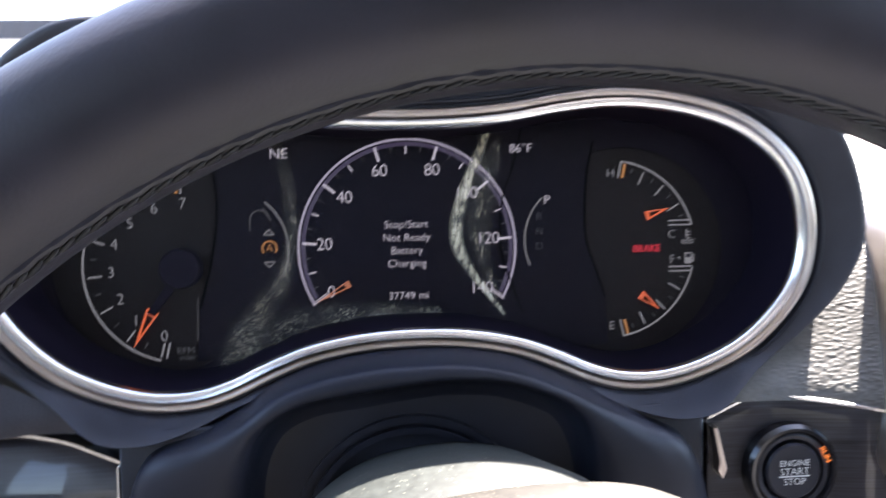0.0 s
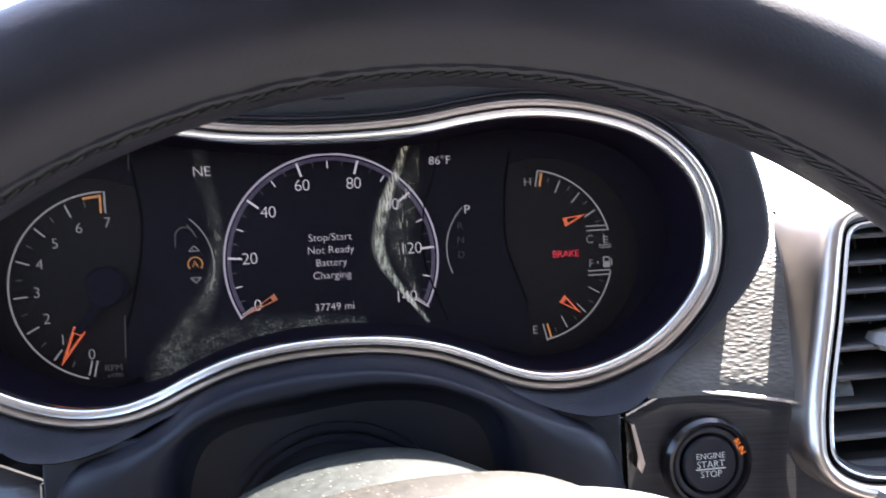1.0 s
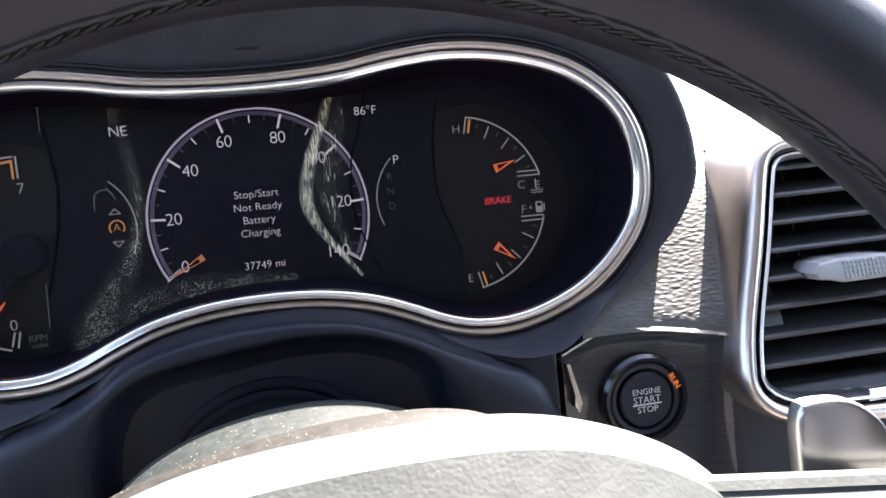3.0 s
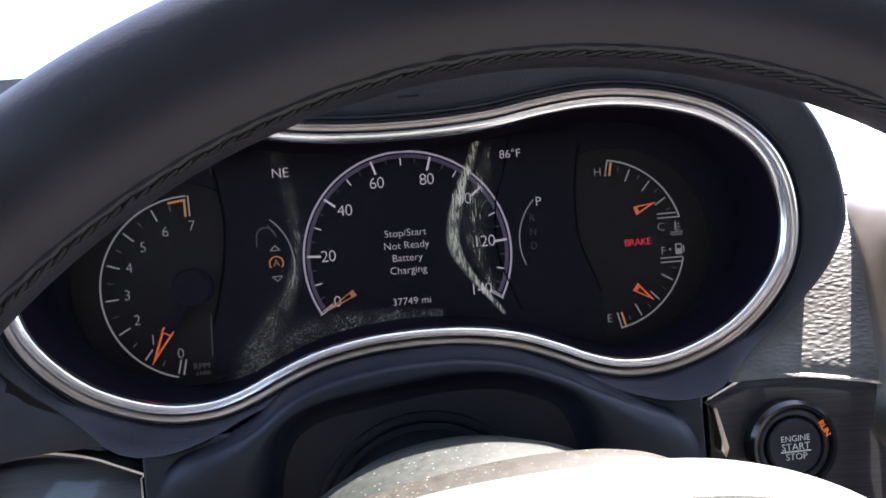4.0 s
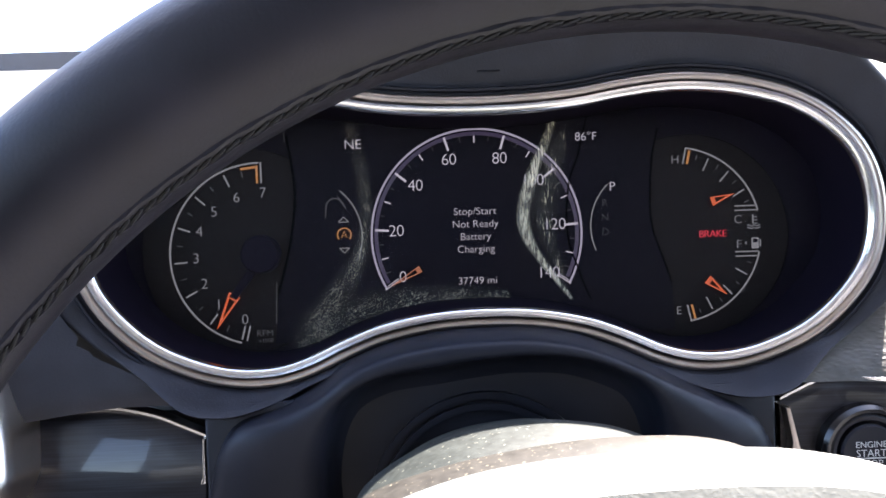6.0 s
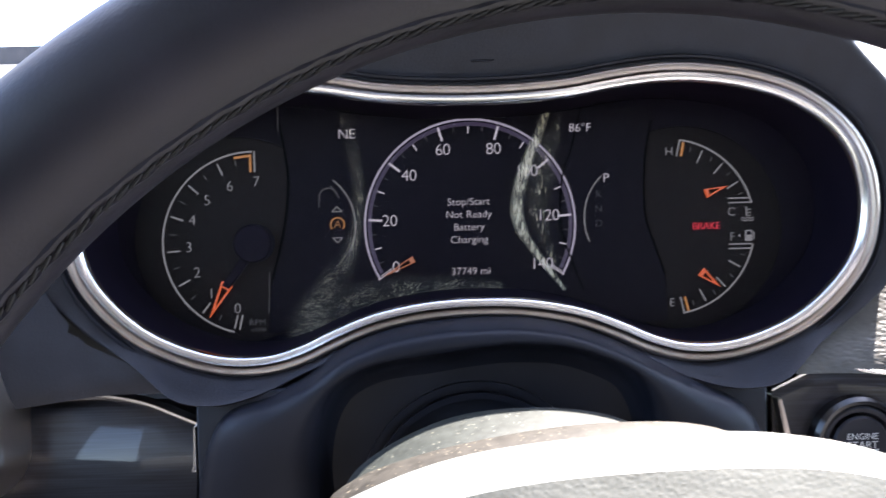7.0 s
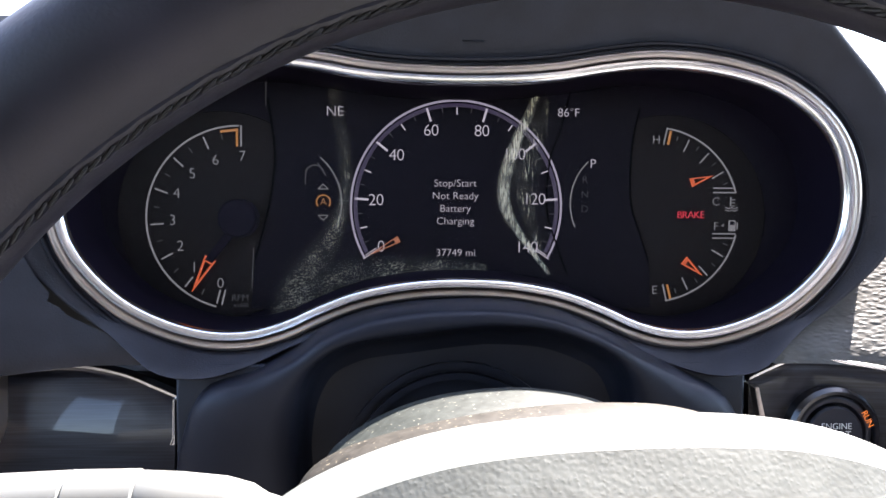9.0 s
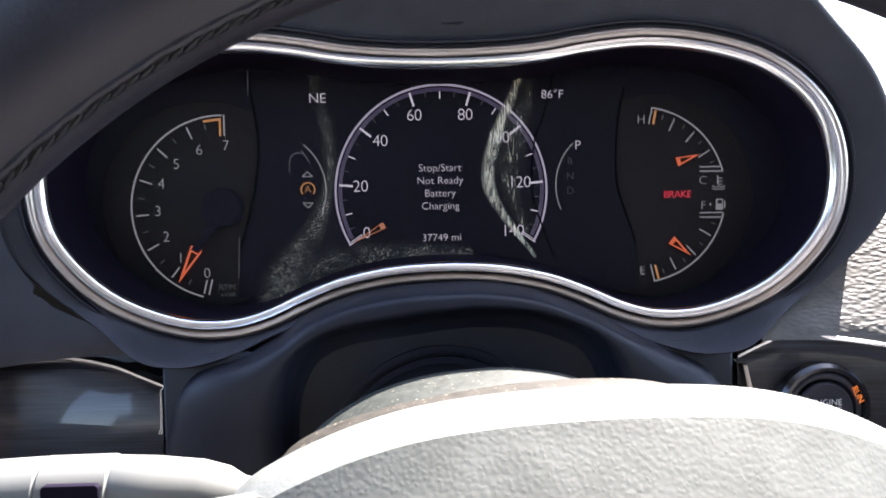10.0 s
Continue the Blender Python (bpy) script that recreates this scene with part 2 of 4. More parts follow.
def arc_band(cx, cz, r, a0, a1, width, n=60):
    """The outline of a band along an arc, degrees counted from the right, anticlockwise."""
    angle = [radians(a0 + (a1 - a0) * i / n) for i in range(n + 1)]
    return [(cx + (r + width / 2) * math.cos(a), cz + (r + width / 2) * math.sin(a)) for a in angle] + \
        [(cx + (r - width / 2) * math.cos(a), cz + (r - width / 2) * math.sin(a)) for a in reversed(angle)]


def flat_band(name, outline, y, mat, parent, label="", thick=0.3):
    """A thin print with the outline of a band (two equal sides)."""
    half = len(outline) // 2
    a, b = outline[:half], list(reversed(outline[half:]))
    rows = [[(x / 1000, yy / 1000, z / 1000) for x, z in side] for side, yy in ((a, y + thick), (a, y), (b, y), (b, y + thick))]
    v, f = loft(rows, False)
    return mesh(name, v, f, mat, parent, label, False)


def stroke(name, x0, z0, x1, z1, width, y, mat, parent, label="", width_end=None):
    d = Vector((x1 - x0, z1 - z0)).normalized()
    q = Vector((-d.y, d.x))
    w0, w1 = width / 2, (width if width_end is None else width_end) / 2
    line = [(x0 + q.x * w0, z0 + q.y * w0), (x1 + q.x * w1, z1 + q.y * w1), (x1 - q.x * w1, z1 - q.y * w1), (x0 - q.x * w0, z0 - q.y * w0)]
    return slab(name, line, y, y + 0.3, mat, parent, label, smooth=False)


def writing(name, text, x, z, size, y, mat, parent, label="", spacing=1.0, lean=0.0):
    """Flat lettering centred at x, z (mm), size in mm, turned by lean degrees."""
    c = bpy.data.curves.new(name, "FONT")
    c.body, c.size, c.align_x, c.align_y = text, size / 1000, "CENTER", "CENTER"
    c.extrude, c.space_character, c.resolution_u, c.offset = 0.0001, spacing, 3, -size * 0.000014
    tmp = new(name, c)
    me = bpy.data.meshes.new_from_object(tmp.evaluated_get(bpy.context.evaluated_depsgraph_get()))
    bpy.data.objects.remove(tmp)
    bpy.data.curves.remove(c)
    me.materials.clear()
    me.materials.append(mat)
    me.name = name
    ob = new(name, me)
    ob.parent = parent
    o = parent.matrix_basis.translation
    if parent.parent:
        o = o + parent.parent.matrix_basis.translation
    ob.matrix_basis = Matrix.Translation(Vector((x / 1000, y / 1000, UP + z / 1000)) - o) @ pose(0, 0, 0, 90, 0, 0) @ pose(0, 0, 0, 0, 0, lean)
    return tagged(ob, label) if label else ob


def polyline_strip(name, points, widths, y, mat, parent, label):
    """A flat strip along a curve, with the attribute spread: 0 in its middle, 1 at its edges."""
    n, m = 80, 8
    line = spline(points, n, False)
    nn = normals_of(line, False)
    verts, faces, spread = [], [], []
    for i, (p, q) in enumerate(zip(line, nn)):
        k = i / (n - 1) * (len(widths) - 1)
        w = widths[int(k)] + (widths[min(int(k) + 1, len(widths) - 1)] - widths[int(k)]) * (k % 1)
        for j in range(m + 1):
            s = 2 * j / m - 1
            verts.append(((p.x + q.x * w * s) / 1000, y / 1000, (p.y + q.y * w * s) / 1000))
            spread.append(abs(s) if 0 < i < n - 1 else 1.0)
    for i in range(n - 1):
        for j in range(m):
            a = i * (m + 1) + j
            faces.append((a, a + 1, a + m + 2, a + m + 1))
    ob = mesh(name, verts, faces, mat, parent, label)
    ob.data.attributes.new("spread", "FLOAT", "POINT").data.foreach_set("value", spread)
    ob.visible_shadow = False
    return ob


# ---- the cluster's outline (mm) ----
HALF = [(0, 52.8), (22, 53.4), (40, 55.0), (58, 58.0), (77, 60.0), (95, 59.4), (113, 56.4), (130, 50.8), (144, 42.0), (154.2, 30.8),
        (160, 17), (161.4, 1), (158, -15), (148.6, -29), (134.6, -41.3), (118, -49.4), (101.5, -53.6), (85, -53.6), (71, -50), (57, -43.8),
        (43.5, -38.6), (30, -35.4), (16, -33.5), (0, -32.9)]
OUTLINE = spline(HALF + [(-x, z) for x, z in reversed(HALF[1:-1])], 240)


def step(a, b, x):
    t = min(1, max(0, (x - a) / (b - a)))
    return t * t * (3 - 2 * t)


# ---- dashboard ----
dash = empty("dashboard", "black grained dashboard with a raised hood round the gauges", "dashboard")


def dash_depth(z, side):
    """Depth of the sloping dash skin (mm) at a height (mm) from the cluster's centre."""
    # the left side stands steeper, shaped to stay out of the sun
    pts = [(-66, -43), (-30, -17.5), (0, 3), (30, 35), (46, 66), (60, 105)] if side > 0 else [(-66, -37), (-30, -34), (0, -30), (30, -22), (46, -8), (60, 30)]
    for (z0, y0), (z1, y1) in zip(pts, pts[1:]):
        if z <= z1:
            f = (z - z0) / (z1 - z0)
            return y0 + (y1 - y0) * f
    return pts[-1][1]


def side_skin(name, side, x_far, label):
    """The skin beside the hood, from under the hood's edge to the vent."""
    rows = []
    levels = [-63 + 3 * i for i in range(42)]
    for k, z in enumerate(levels):
        near = 127.0
        if z > -54:
            near = max(p.x for p in OUTLINE if abs(p.y - min(z, 58)) < 4) + (14 if z > -35 else 17)
        edge = 2.0 * math.exp(-((z + 63) / 3.0) ** 2)
        rows.append([(side * (near + (x_far - near) * i / 24) / 1000,
                      (dash_depth_smooth(z, side) + edge - 7.0 * step(150, 200, near + (x_far - near) * i / 24)) / 1000,
                      (z - 4.0 * step(140, 195, near + (x_far - near) * i / 24)) / 1000) for i in range(25)])
    back = [(x, y + 0.03, z) for x, y, z in rows[0]]
    v, f = loft([back] + rows, False)
    # same skin on both sides; the left one's shade is painted as darker black
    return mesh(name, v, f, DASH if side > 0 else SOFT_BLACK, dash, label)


def dash_depth_smooth(z, side):
    return sum(dash_depth(z + d, side) for d in (-12, -6, 0, 6, 12)) / 5


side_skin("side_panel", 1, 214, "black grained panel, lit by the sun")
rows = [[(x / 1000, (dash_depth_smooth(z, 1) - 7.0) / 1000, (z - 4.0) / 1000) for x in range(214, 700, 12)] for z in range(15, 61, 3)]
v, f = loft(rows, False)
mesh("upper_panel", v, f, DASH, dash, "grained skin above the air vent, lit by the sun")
side_skin("side_panel", -1, 203, "grained dash panel, its shade put in as a darker black")

# the hood round the cluster: a funnel out from the bezel, a lip and an outer wall
rows = []
nn = normals_of(OUTLINE)
for off, y, back in ((3.0, -29, 0), (5.5, -31.5, 0), (9, -36, 0), (14, -44, 0), (17.2, -49, 0), (18.8, -50.5, 0), (20, -48.5, 0), (20.6, -40, 0), (21, -10, 1), (21, 60, 1)):
    row = []
    for p, q in zip(OUTLINE, nn):
        low = step(-20, -40, p.y) * (1 - step(70, 118, abs(p.x)))
        top = step(15, 60, p.y)
        flank = step(95, 135, abs(p.x))
        lobe = step(-25, -45, p.y) * step(80, 110, abs(p.x))
        o = off * (1 - 0.66 * low + (0.25 - 0.6 * step(5, -30, p.y)) * flank - 0.15 * lobe + 0.6 * top * (1 - step(110, 150, abs(p.x)))) if off > 4 else off
        yy = y
        if not back and y < -30:
            yy = y - (y + 29) * (0.4 * top * (1 - 0.5 * flank) + 0.8 * step(108, 145, abs(p.x)) * (1 - 0.6 * top)) + (-(y + 29)) * 0.7 * low
        row.append(((p.x + q.x * o) / 1000, yy / 1000, (p.y + q.y * o) / 1000))
    rows.append(row)
v, f = loft(rows)
mesh("gauge_hood", v, f, SOFT_BLACK, dash, "matt black hood and surround", sharp=60)
v, f = loft(sweep(OUTLINE, [(5.2, -31.0), (5.6, -32.8), (6.4, -33.2), (7.0, -32.6)]))
mesh("hood_bead", v, f, SMOOTH_BLACK, dash, "thin raised line round the bezel")
# small clip mark under the hood
slab("hood_clip", rounded(0, 65.6, 9, 66.4, 0.4), -33.5, -30, SMOOTH_BLACK, dash, "", 0.5)

# the top of the dash, rising to the windscreen
rows = []
for i in range(30):
    yy = 100 + 600 * i / 29
    rows.append([(x / 1000, yy / 1000, (57 + 18 * math.exp(-(x / 170) ** 6) * math.exp(-((yy - 100) / 200) ** 2) + (yy - 100) * 0.29) / 1000) for x in range(-700, 1001, 50)])
front = [(x, 0.097, z - 0.03) for x, y, z in rows[0]]
v, f = loft([front] + rows, False)
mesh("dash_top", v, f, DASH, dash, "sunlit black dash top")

# lower cowl with an arched recess for the column
ARCH = [(-111, -175), (-111, -120), (-108, -92), (-100, -73), (-82, -66.5), (-67, -59.5), (-54, -50), (-37, -43.5), (-16, -40), (0, -39.3), (16, -39.5), (36, -43), (55, -50.5), (71, -59), (88, -67.5), (104, -76), (112, -95), (114, -120), (114, -175)]
INNER = [(-64, -175), (-64, -120), (-64.5, -90), (-62.5, -72), (-56, -60), (-42, -52.2), (-20, -49), (0, -46.5), (14, -45.8), (34, -47.5), (53, -54.5), (62, -63), (66, -76), (67, -95), (67, -120), (67, -175)]
a = spline(ARCH, 120, False)
b = spline(INNER, 120, False)
na, nb = normals_of(a, False), normals_of(b, False)


def row_at(line, nn, off, y):
    return [((p.x + q.x * off) / 1000, y / 1000, (p.y + q.y * off) / 1000) for p, q in zip(line, nn)]


def between(f, y):
    return [((p.x + (r.x - p.x) * f) / 1000, y / 1000, (p.y + (r.y - p.y) * f) / 1000) for p, r in zip(a, b)]


rows = [row_at(a, na, 3.2, -26), row_at(a, na, 2.6, -34), row_at(a, na, 1.4, -43), row_at(a, na, 0, -48), between(0.12, -50.5), between(0.35, -52), between(0.7, -52.5),
        between(0.92, -52), row_at(b, nb, 0, -50), row_at(b, nb, -1.2, -46), row_at(b, nb, -2.6, -42), row_at(b, nb, -5, -39), row_at(b, nb, -9, -37.5)]
v, f = loft(rows, False)
mesh("lower_cowl", v, f, SMOOTH_BLACK, dash, "smooth black column cowl with an arched recess", sharp=60)
rows = [[(x / 1000, (-36 - 3 * math.exp(-((z + 95) / 40) ** 2)) / 1000, z / 1000) for x in [min(68, 34 + (-48 - z) * 1.7) * i / 20 for i in range(-20, 21)]] for z in range(-180, -49, 5)]
v, f = loft(rows, False)
mesh("recess_panel", v, f, SMOOTH_BLACK, dash, "dark panel deep in the cowl's recess")
for k, (r, yy) in enumerate(((47, -40.5), (43, -41.5))):
    rows = [[((-2 + (r + d) * math.cos(radians(180 * i / 50))) / 1000, (yy + e) / 1000, (-112 + 1.05 * (r + d) * math.sin(radians(180 * i / 50))) / 1000) for i in range(51)] for d, e in ((1.5, 12), (1.2, 0), (-1.2, 0), (-1.5, 12))]
    v, f = loft(rows, False)
    mesh("column_gaiter_fold", v, f, SMOOTH_BLACK, dash)
for line in ([(-112.6, -62), (-72, -62), (-61, -64), (-61, -175), (-112.6, -175)], [(115, -62), (74, -62), (63, -64), (63, -175), (115, -175)]):
    slab("cowl_shoulder", line, -39, -25, SMOOTH_BLACK, dash, "", 1.5)
# dark skin behind and below
slab("lower_dash", [(-260, -400), (330, -400), (330, -70), (-260, -70)], -12, 20, SOFT_BLACK, dash, "plain black lower dash")

# ---- trim panels ----
def trim_panel(name, side, label, top):
    """A gloss panel with a thin bright upper edge."""
    ob = empty(name, label, "trim panel", 0.15 * side, -0.036, UP - 0.09)
    line = spline(top, 60, False)

    heights = [-60, -70, -76, -80, -84, -88, -92, -100, -130, -190]
    relief = [1.5, -2.2, -4.5, -5.8, -6.95, -7.9, -8.7, -10, -14, -19]

    def depth(x, z):
        if side > 0:
            return -36 - 8.5 * step(140, 195, abs(x))
        return -27 + float(np.interp(-z, [-h for h in heights], relief))
    levels = [0, -0.6, -2.0, -5, -8, -12, -16, -20, -24, -30, -45, -60, -110]
    lips = [6, 0.6, -0.4, -0.7] + [-0.9] * 9
    rows = [[(p.x / 1000, (depth(p.x, p.y + lv) + lip) / 1000, (p.y + lv) / 1000) for p in line] for lv, lip in zip(levels, lips)]
    v, f = loft(rows, False)
    mesh("panel_face", v, f, PIANO, ob, "streaked dark gloss face")
    rows = [[(p.x / 1000, (depth(p.x, p.y) + y) / 1000, (p.y + o) / 1000) for p in line] for o, y in ((1.0, 6), (1.2, -0.5), (0.7, -1.6), (-0.4, -1.4), (-0.9, 1.5))]
    v, f = loft(rows, False)
    mesh("edge_strip", v, f, CHROME, ob, "thin bright edge strip")
    return ob


right_trim = trim_panel("trim_panel", 1, "glossy dark streaked trim panel with bright edge", [(117.5, -69.5), (125, -66), (133, -62.6), (139, -61.6), (150, -62.2), (165, -64), (180, -66.5), (193, -69)])
left_trim = trim_panel("trim_panel", -1, "glossy dark streaked trim panel below the left dash", [(-196, -67), (-178, -65.6), (-165, -64.6), (-155, -64.6), (-145, -66), (-134, -68.6), (-124, -72.4), (-113.5, -76.5)])
slab("end_cap", [(-114.4, -76.6), (-113.4, -76.6), (-113.6, -94), (-115.6, -98), (-116.6, -96), (-114.8, -92)], -37, -28, CHROME, left_trim, "small bright end piece", 0.4)
slab("end_cap", [(117.6, -72), (119.4, -72), (123.4, -89), (121.8, -93), (119.6, -90), (120.2, -86)], -42, -30, SATIN, right_trim, "small bright end piece", 0.4)

# ---- start button ----
button = empty("start_button", "round black engine start button with an orange lamp", "button", 0.151, -0.04, UP - 0.0915)
bx, bz = 151.0, -91.5
rows = [[((bx + r * math.sin(t)) / 1000, y / 1000, (bz + r * math.cos(t)) / 1000) for t in [2 * math.pi * i / 64 for i in range(64)]]
        for r, y in ((19.5, -36), (19.2, -41.5), (17.8, -43.2), (16.4, -43.0), (15.6, -41))]
v, f = loft(rows)
mesh("bezel", v, f, GLOSS_BLACK, button, "gloss black collar")
rows = [[((bx + r * math.sin(t)) / 1000, y / 1000, (bz + r * math.cos(t)) / 1000) for t in [2 * math.pi * i / 64 for i in range(64)]]
        for r, y in ((15.8, -39), (15.4, -41.6), (14.6, -42.0), (13.2, -41.6), (12.4, -40.2), (12, -39))]
v, f = loft(rows)
mesh("collar", v, f, SMOOTH_BLACK, button)
rows = [[((bx + r * math.sin(t)) / 1000, y / 1000, (bz + r * math.cos(t)) / 1000) for t in [2 * math.pi * i / 48 for i in range(48)]]
        for r, y in ((11.8, -37), (11.6, -42.0), (10.8, -42.8), (7, -42.5), (0.4, -42.3))]
v, f = loft(rows, True, (False, True))
mesh("cap", v, f, SMOOTH_BLACK, button, "dished black cap")
writing("word_engine", "ENGINE", bx, bz + 3.6, 3.6, -43.2, TEXT_GREY, button)
writing("word_start", "START", bx, bz + 0.1, 4.2, -43.2, TEXT_GREY, button)
stroke("rule", bx - 6.4, bz - 1.8, bx + 6.4, bz - 1.8, 0.45, -43.2, TEXT_GREY, button)
writing("word_stop", "STOP", bx, bz - 4.0, 3.9, -43.2, TEXT_GREY, button)
writing("run_lamp", "RUN", bx + 12.6, bz + 6.6, 3.7, -43.4, ORANGE, button, "glowing orange run lamp", 0.9, -62)

# ---- air vents ----
def air_vent(name, side, label):
    ob = empty(name, label, "air vent", 0.235 * side, -0.045, UP - 0.05)
    pts = [(216, 11.5), (211.5, 7), (208, -0.7), (199.4, -29.5), (188.6, -62), (184.8, -80), (184.8, -88), (188.6, -96), (198, -103), (214, -107),
           (258, -109), (274, -104), (281, -92), (284, -70), (288, -30), (290, -2), (286, 9), (274, 14), (240, 15.5), (224, 14.6)]
    line = spline([(side * x, z) for x, z in pts], 120)
    if sum(p.x * q.y - q.x * p.y for p, q in zip(line, line[1:] + line[:1])) > 0:
        line.reverse()
    v, f = loft(sweep(line, [(-0.8, -8), (-0.4, -50), (-0.9, -53.4), (-2, -56), (-3.6, -57.6), (-5.4, -57.8), (-7.2, -56.4), (-7.8, -54.6)]))
    mesh("outer_bezel", v, f, SATIN, ob, "satin champagne metal surround", sharp=60)
    v, f = loft(sweep(line, [(-7.8, -54.6), (-8.2, -53), (-9.4, -53), (-9.6, -54.4)]))
    mesh("groove", v, f, GLOSS_BLACK, ob, "gloss black groove")
    v, f = loft(sweep(line, [(-9.6, -54.4), (-9.8, -56.0), (-10.4, -56.6), (-11.0, -56.2), (-11.4, -54)]))
    mesh("inner_bezel", v, f, CHROME, ob, "bright chrome inner ring", sharp=60)
    v, f = loft(sweep(line, [(-11.4, -54), (-12.4, -54), (-13.2, -50), (-13.7, -10), (-38, 15)]), True, (False, True))
    mesh("duct", v, f, SLAT, ob, "black duct")
    for k in range(9):
        z = 0.2 - 11.5 * k
        if z < -82:
            break
        slant = 2.6
        prof = [(-53, z), (-53.6, z - 0.9), (-53, z - 2.0), (-36, z + slant - 1.4), (-24, z + slant - 0.6), (-24, z + slant + 0.6), (-40, z + slant * 0.7 + 0.9)]
        rows = [[(side * x / 1000, y / 1000, zz / 1000) for y, zz in prof] for x in (214.5 + 0.28 * z, 277)]
        v, f = loft(rows, True, (True, True))
        mesh("slat", v, f, SLAT, ob)
    # vertical vanes behind
    for k in range(6):
        x = 212 + 11 * k
        slab("vane", [(side * x, -92), (side * (x + 1.2), -92), (side * (x + 1.2), 2), (side * x, 2)], -20, 8, SLAT, ob)
    knob = slab("knob", [(side * x, z) for x, z in ((223, -45.5), (226, -41.5), (231, -41), (234, -40.5), (256, -40.5), (259, -41), (264, -41.5), (267, -45.5), (264, -49), (259, -49.5), (256, -50.5), (236, -50.5), (231, -49), (226, -48.5))], -62, -46, KNOB, ob, "pale knurled slider", 1.6)
    for i in range(11):
        for j in range(4):
            x, z = 236.6 + 1.9 * i, -48.6 + 1.9 * j
            slab("knurl", rounded(side * x if side > 0 else side * x - 1.2, z, (side * x if side > 0 else side * x - 1.2) + 1.2, z + 1.2, 0.3, 1), -62.5, -61.5, KNOB, knob, smooth=False)
    slab("lower_plate", [(side * x, z) for x, z in ((203, -104), (270, -104), (272, -91), (202, -91))], -50, -40, SLAT, ob, "plain black lower plate", 1.5)
    slab("flow_wheel", [(side * x, z) for x, z in ((239, -100), (268, -100), (268, -95.5), (240, -95))], -56, -46, CHROME, ob, "chrome thumbwheel", 1.2)
    if side > 0:
        for line in (((229.4, -95.4), (235.6, -95.4)), ((235.6, -95.4), (235.6, -101.6)), ((235.6, -101.6), (229.4, -101.6)), ((229.4, -101.6), (229.4, -95.4)), ((229.4, -95.4), (235.6, -101.6))):
            stroke("closed_flap_icon", *line[0], *line[1], 0.5, -50.5, TEXT_GREY, ob)
    # the whole vent leans back with the dash
    for part in ob.children_recursive:
        if not part.data.get("leant"):
            for w in part.data.vertices:
                w.co.y += 0.25 * (w.co.z - 0.005) + 0.006
            part.data["leant"] = 1
    return ob


air_vent("air_vent", 1, "tall air vent with satin metal surround and black slats")
air_vent("air_vent", -1, "tall air vent with satin metal surround beside the door").location.x += 0.006

# ---- instrument cluster ----
cluster = empty("instrument_cluster", "chrome-rimmed instrument cluster with a lit centre screen", "instrument cluster")
def bead(outer, inner, y, height, n=9):
    """Profile of a half-round bead between two offsets (mm)."""
    mid, half = (outer + inner) / 2, (outer - inner) / 2
    return [(mid + half * math.cos(math.pi * i / n), y - height * math.sin(math.pi * i / n)) for i in range(n + 1)]


v, f = loft(sweep(OUTLINE, [(3.9, -26)] + bead(3.9, 0.1, -31.6, 2.6) + [(0.0, -30)]))
mesh("outer_bezel", v, f, SATIN, cluster, "satin metal bezel", sharp=60)
v, f = loft(sweep(OUTLINE, [(0.0, -30.0), (-0.5, -30.0)]))
mesh("bezel_groove", v, f, FACE, cluster, "dark groove")
v, f = loft(sweep(OUTLINE, [(-0.5, -30.0), (-0.5, -33.8), (-0.8, -34.7), (-1.6, -34.5), (-2.4, -34.15), (-3.2, -33.65), (-3.9, -32.9), (-4.2, -32.0), (-4.2, -30.5)]))
mesh("inner_bezel", v, f, CHROME, cluster, "bright chrome inner bead", sharp=60)
v, f = loft(sweep(OUTLINE, [(-4.2, -30.5), (-4.2, -29), (-4.3, -26), (-4.9, -14), (-5.4, 3)]))
mesh("inner_wall", v, f, FACE, cluster, "black inner wall", sharp=60)
v, f = loft(sweep(OUTLINE, [(-4.0, 2.0), (-4.0, 6.0)]), True, (True, True))
mesh("face_plate", v, f, FACE, cluster, "matt black gauge face")
# round plates of the side dials
for x, word in ((95, "brown-black plate under fuel and temperature"), (-103, "brown-black plate under the rev counter")):
    slab("dial_plate", disc(x, -3.5, 45.5, 72), 1.0, 2.4, DIAL, cluster, word, 0.5)
# glossy centre screen with curved ends
LEFT_EDGE = [(-83, 58), (-83, 47), (-81, 34), (-80, 21), (-82, 4), (-85.5, -11), (-89, -23), (-90, -36), (-91, -48)]
RIGHT_EDGE = [(82, 58), (82, 45), (79, 30), (78, 12), (79, 0), (83, -12), (87, -24), (88, -46)]
clip = [(x, max(min(z, 51), -45)) for x, z in LEFT_EDGE + RIGHT_EDGE[::-1]]
slab("screen", clip, 0.4, 1.6, SCREEN, cluster, "dark glossy centre screen", smooth=False)
INNER_EDGE = [(51, 54), (46, 34), (41.5, 21), (40.5, -1), (45.5, -18), (50, -30)]
for path, width in ((LEFT_EDGE[1:-2], 0.55), (RIGHT_EDGE[1:-1], 0.4), (INNER_EDGE, 0.4)):
    lines = spline(path, 40, False)
    flat_band("screen_edge", [(p.x - width, p.y) for p in lines] + [(p.x + width, p.y) for p in reversed(lines)], -0.05, GAP, cluster)
# glints along the screen's left edge, painted as faintly glowing strokes
for x0, z0, x1, z1 in ((-83.6, 56, -83.8, 44), (-89.6, -18, -90.4, -36)):
    stroke("screen_glint", x0, z0, x1, z1, 0.3, -0.15, DIM, cluster)

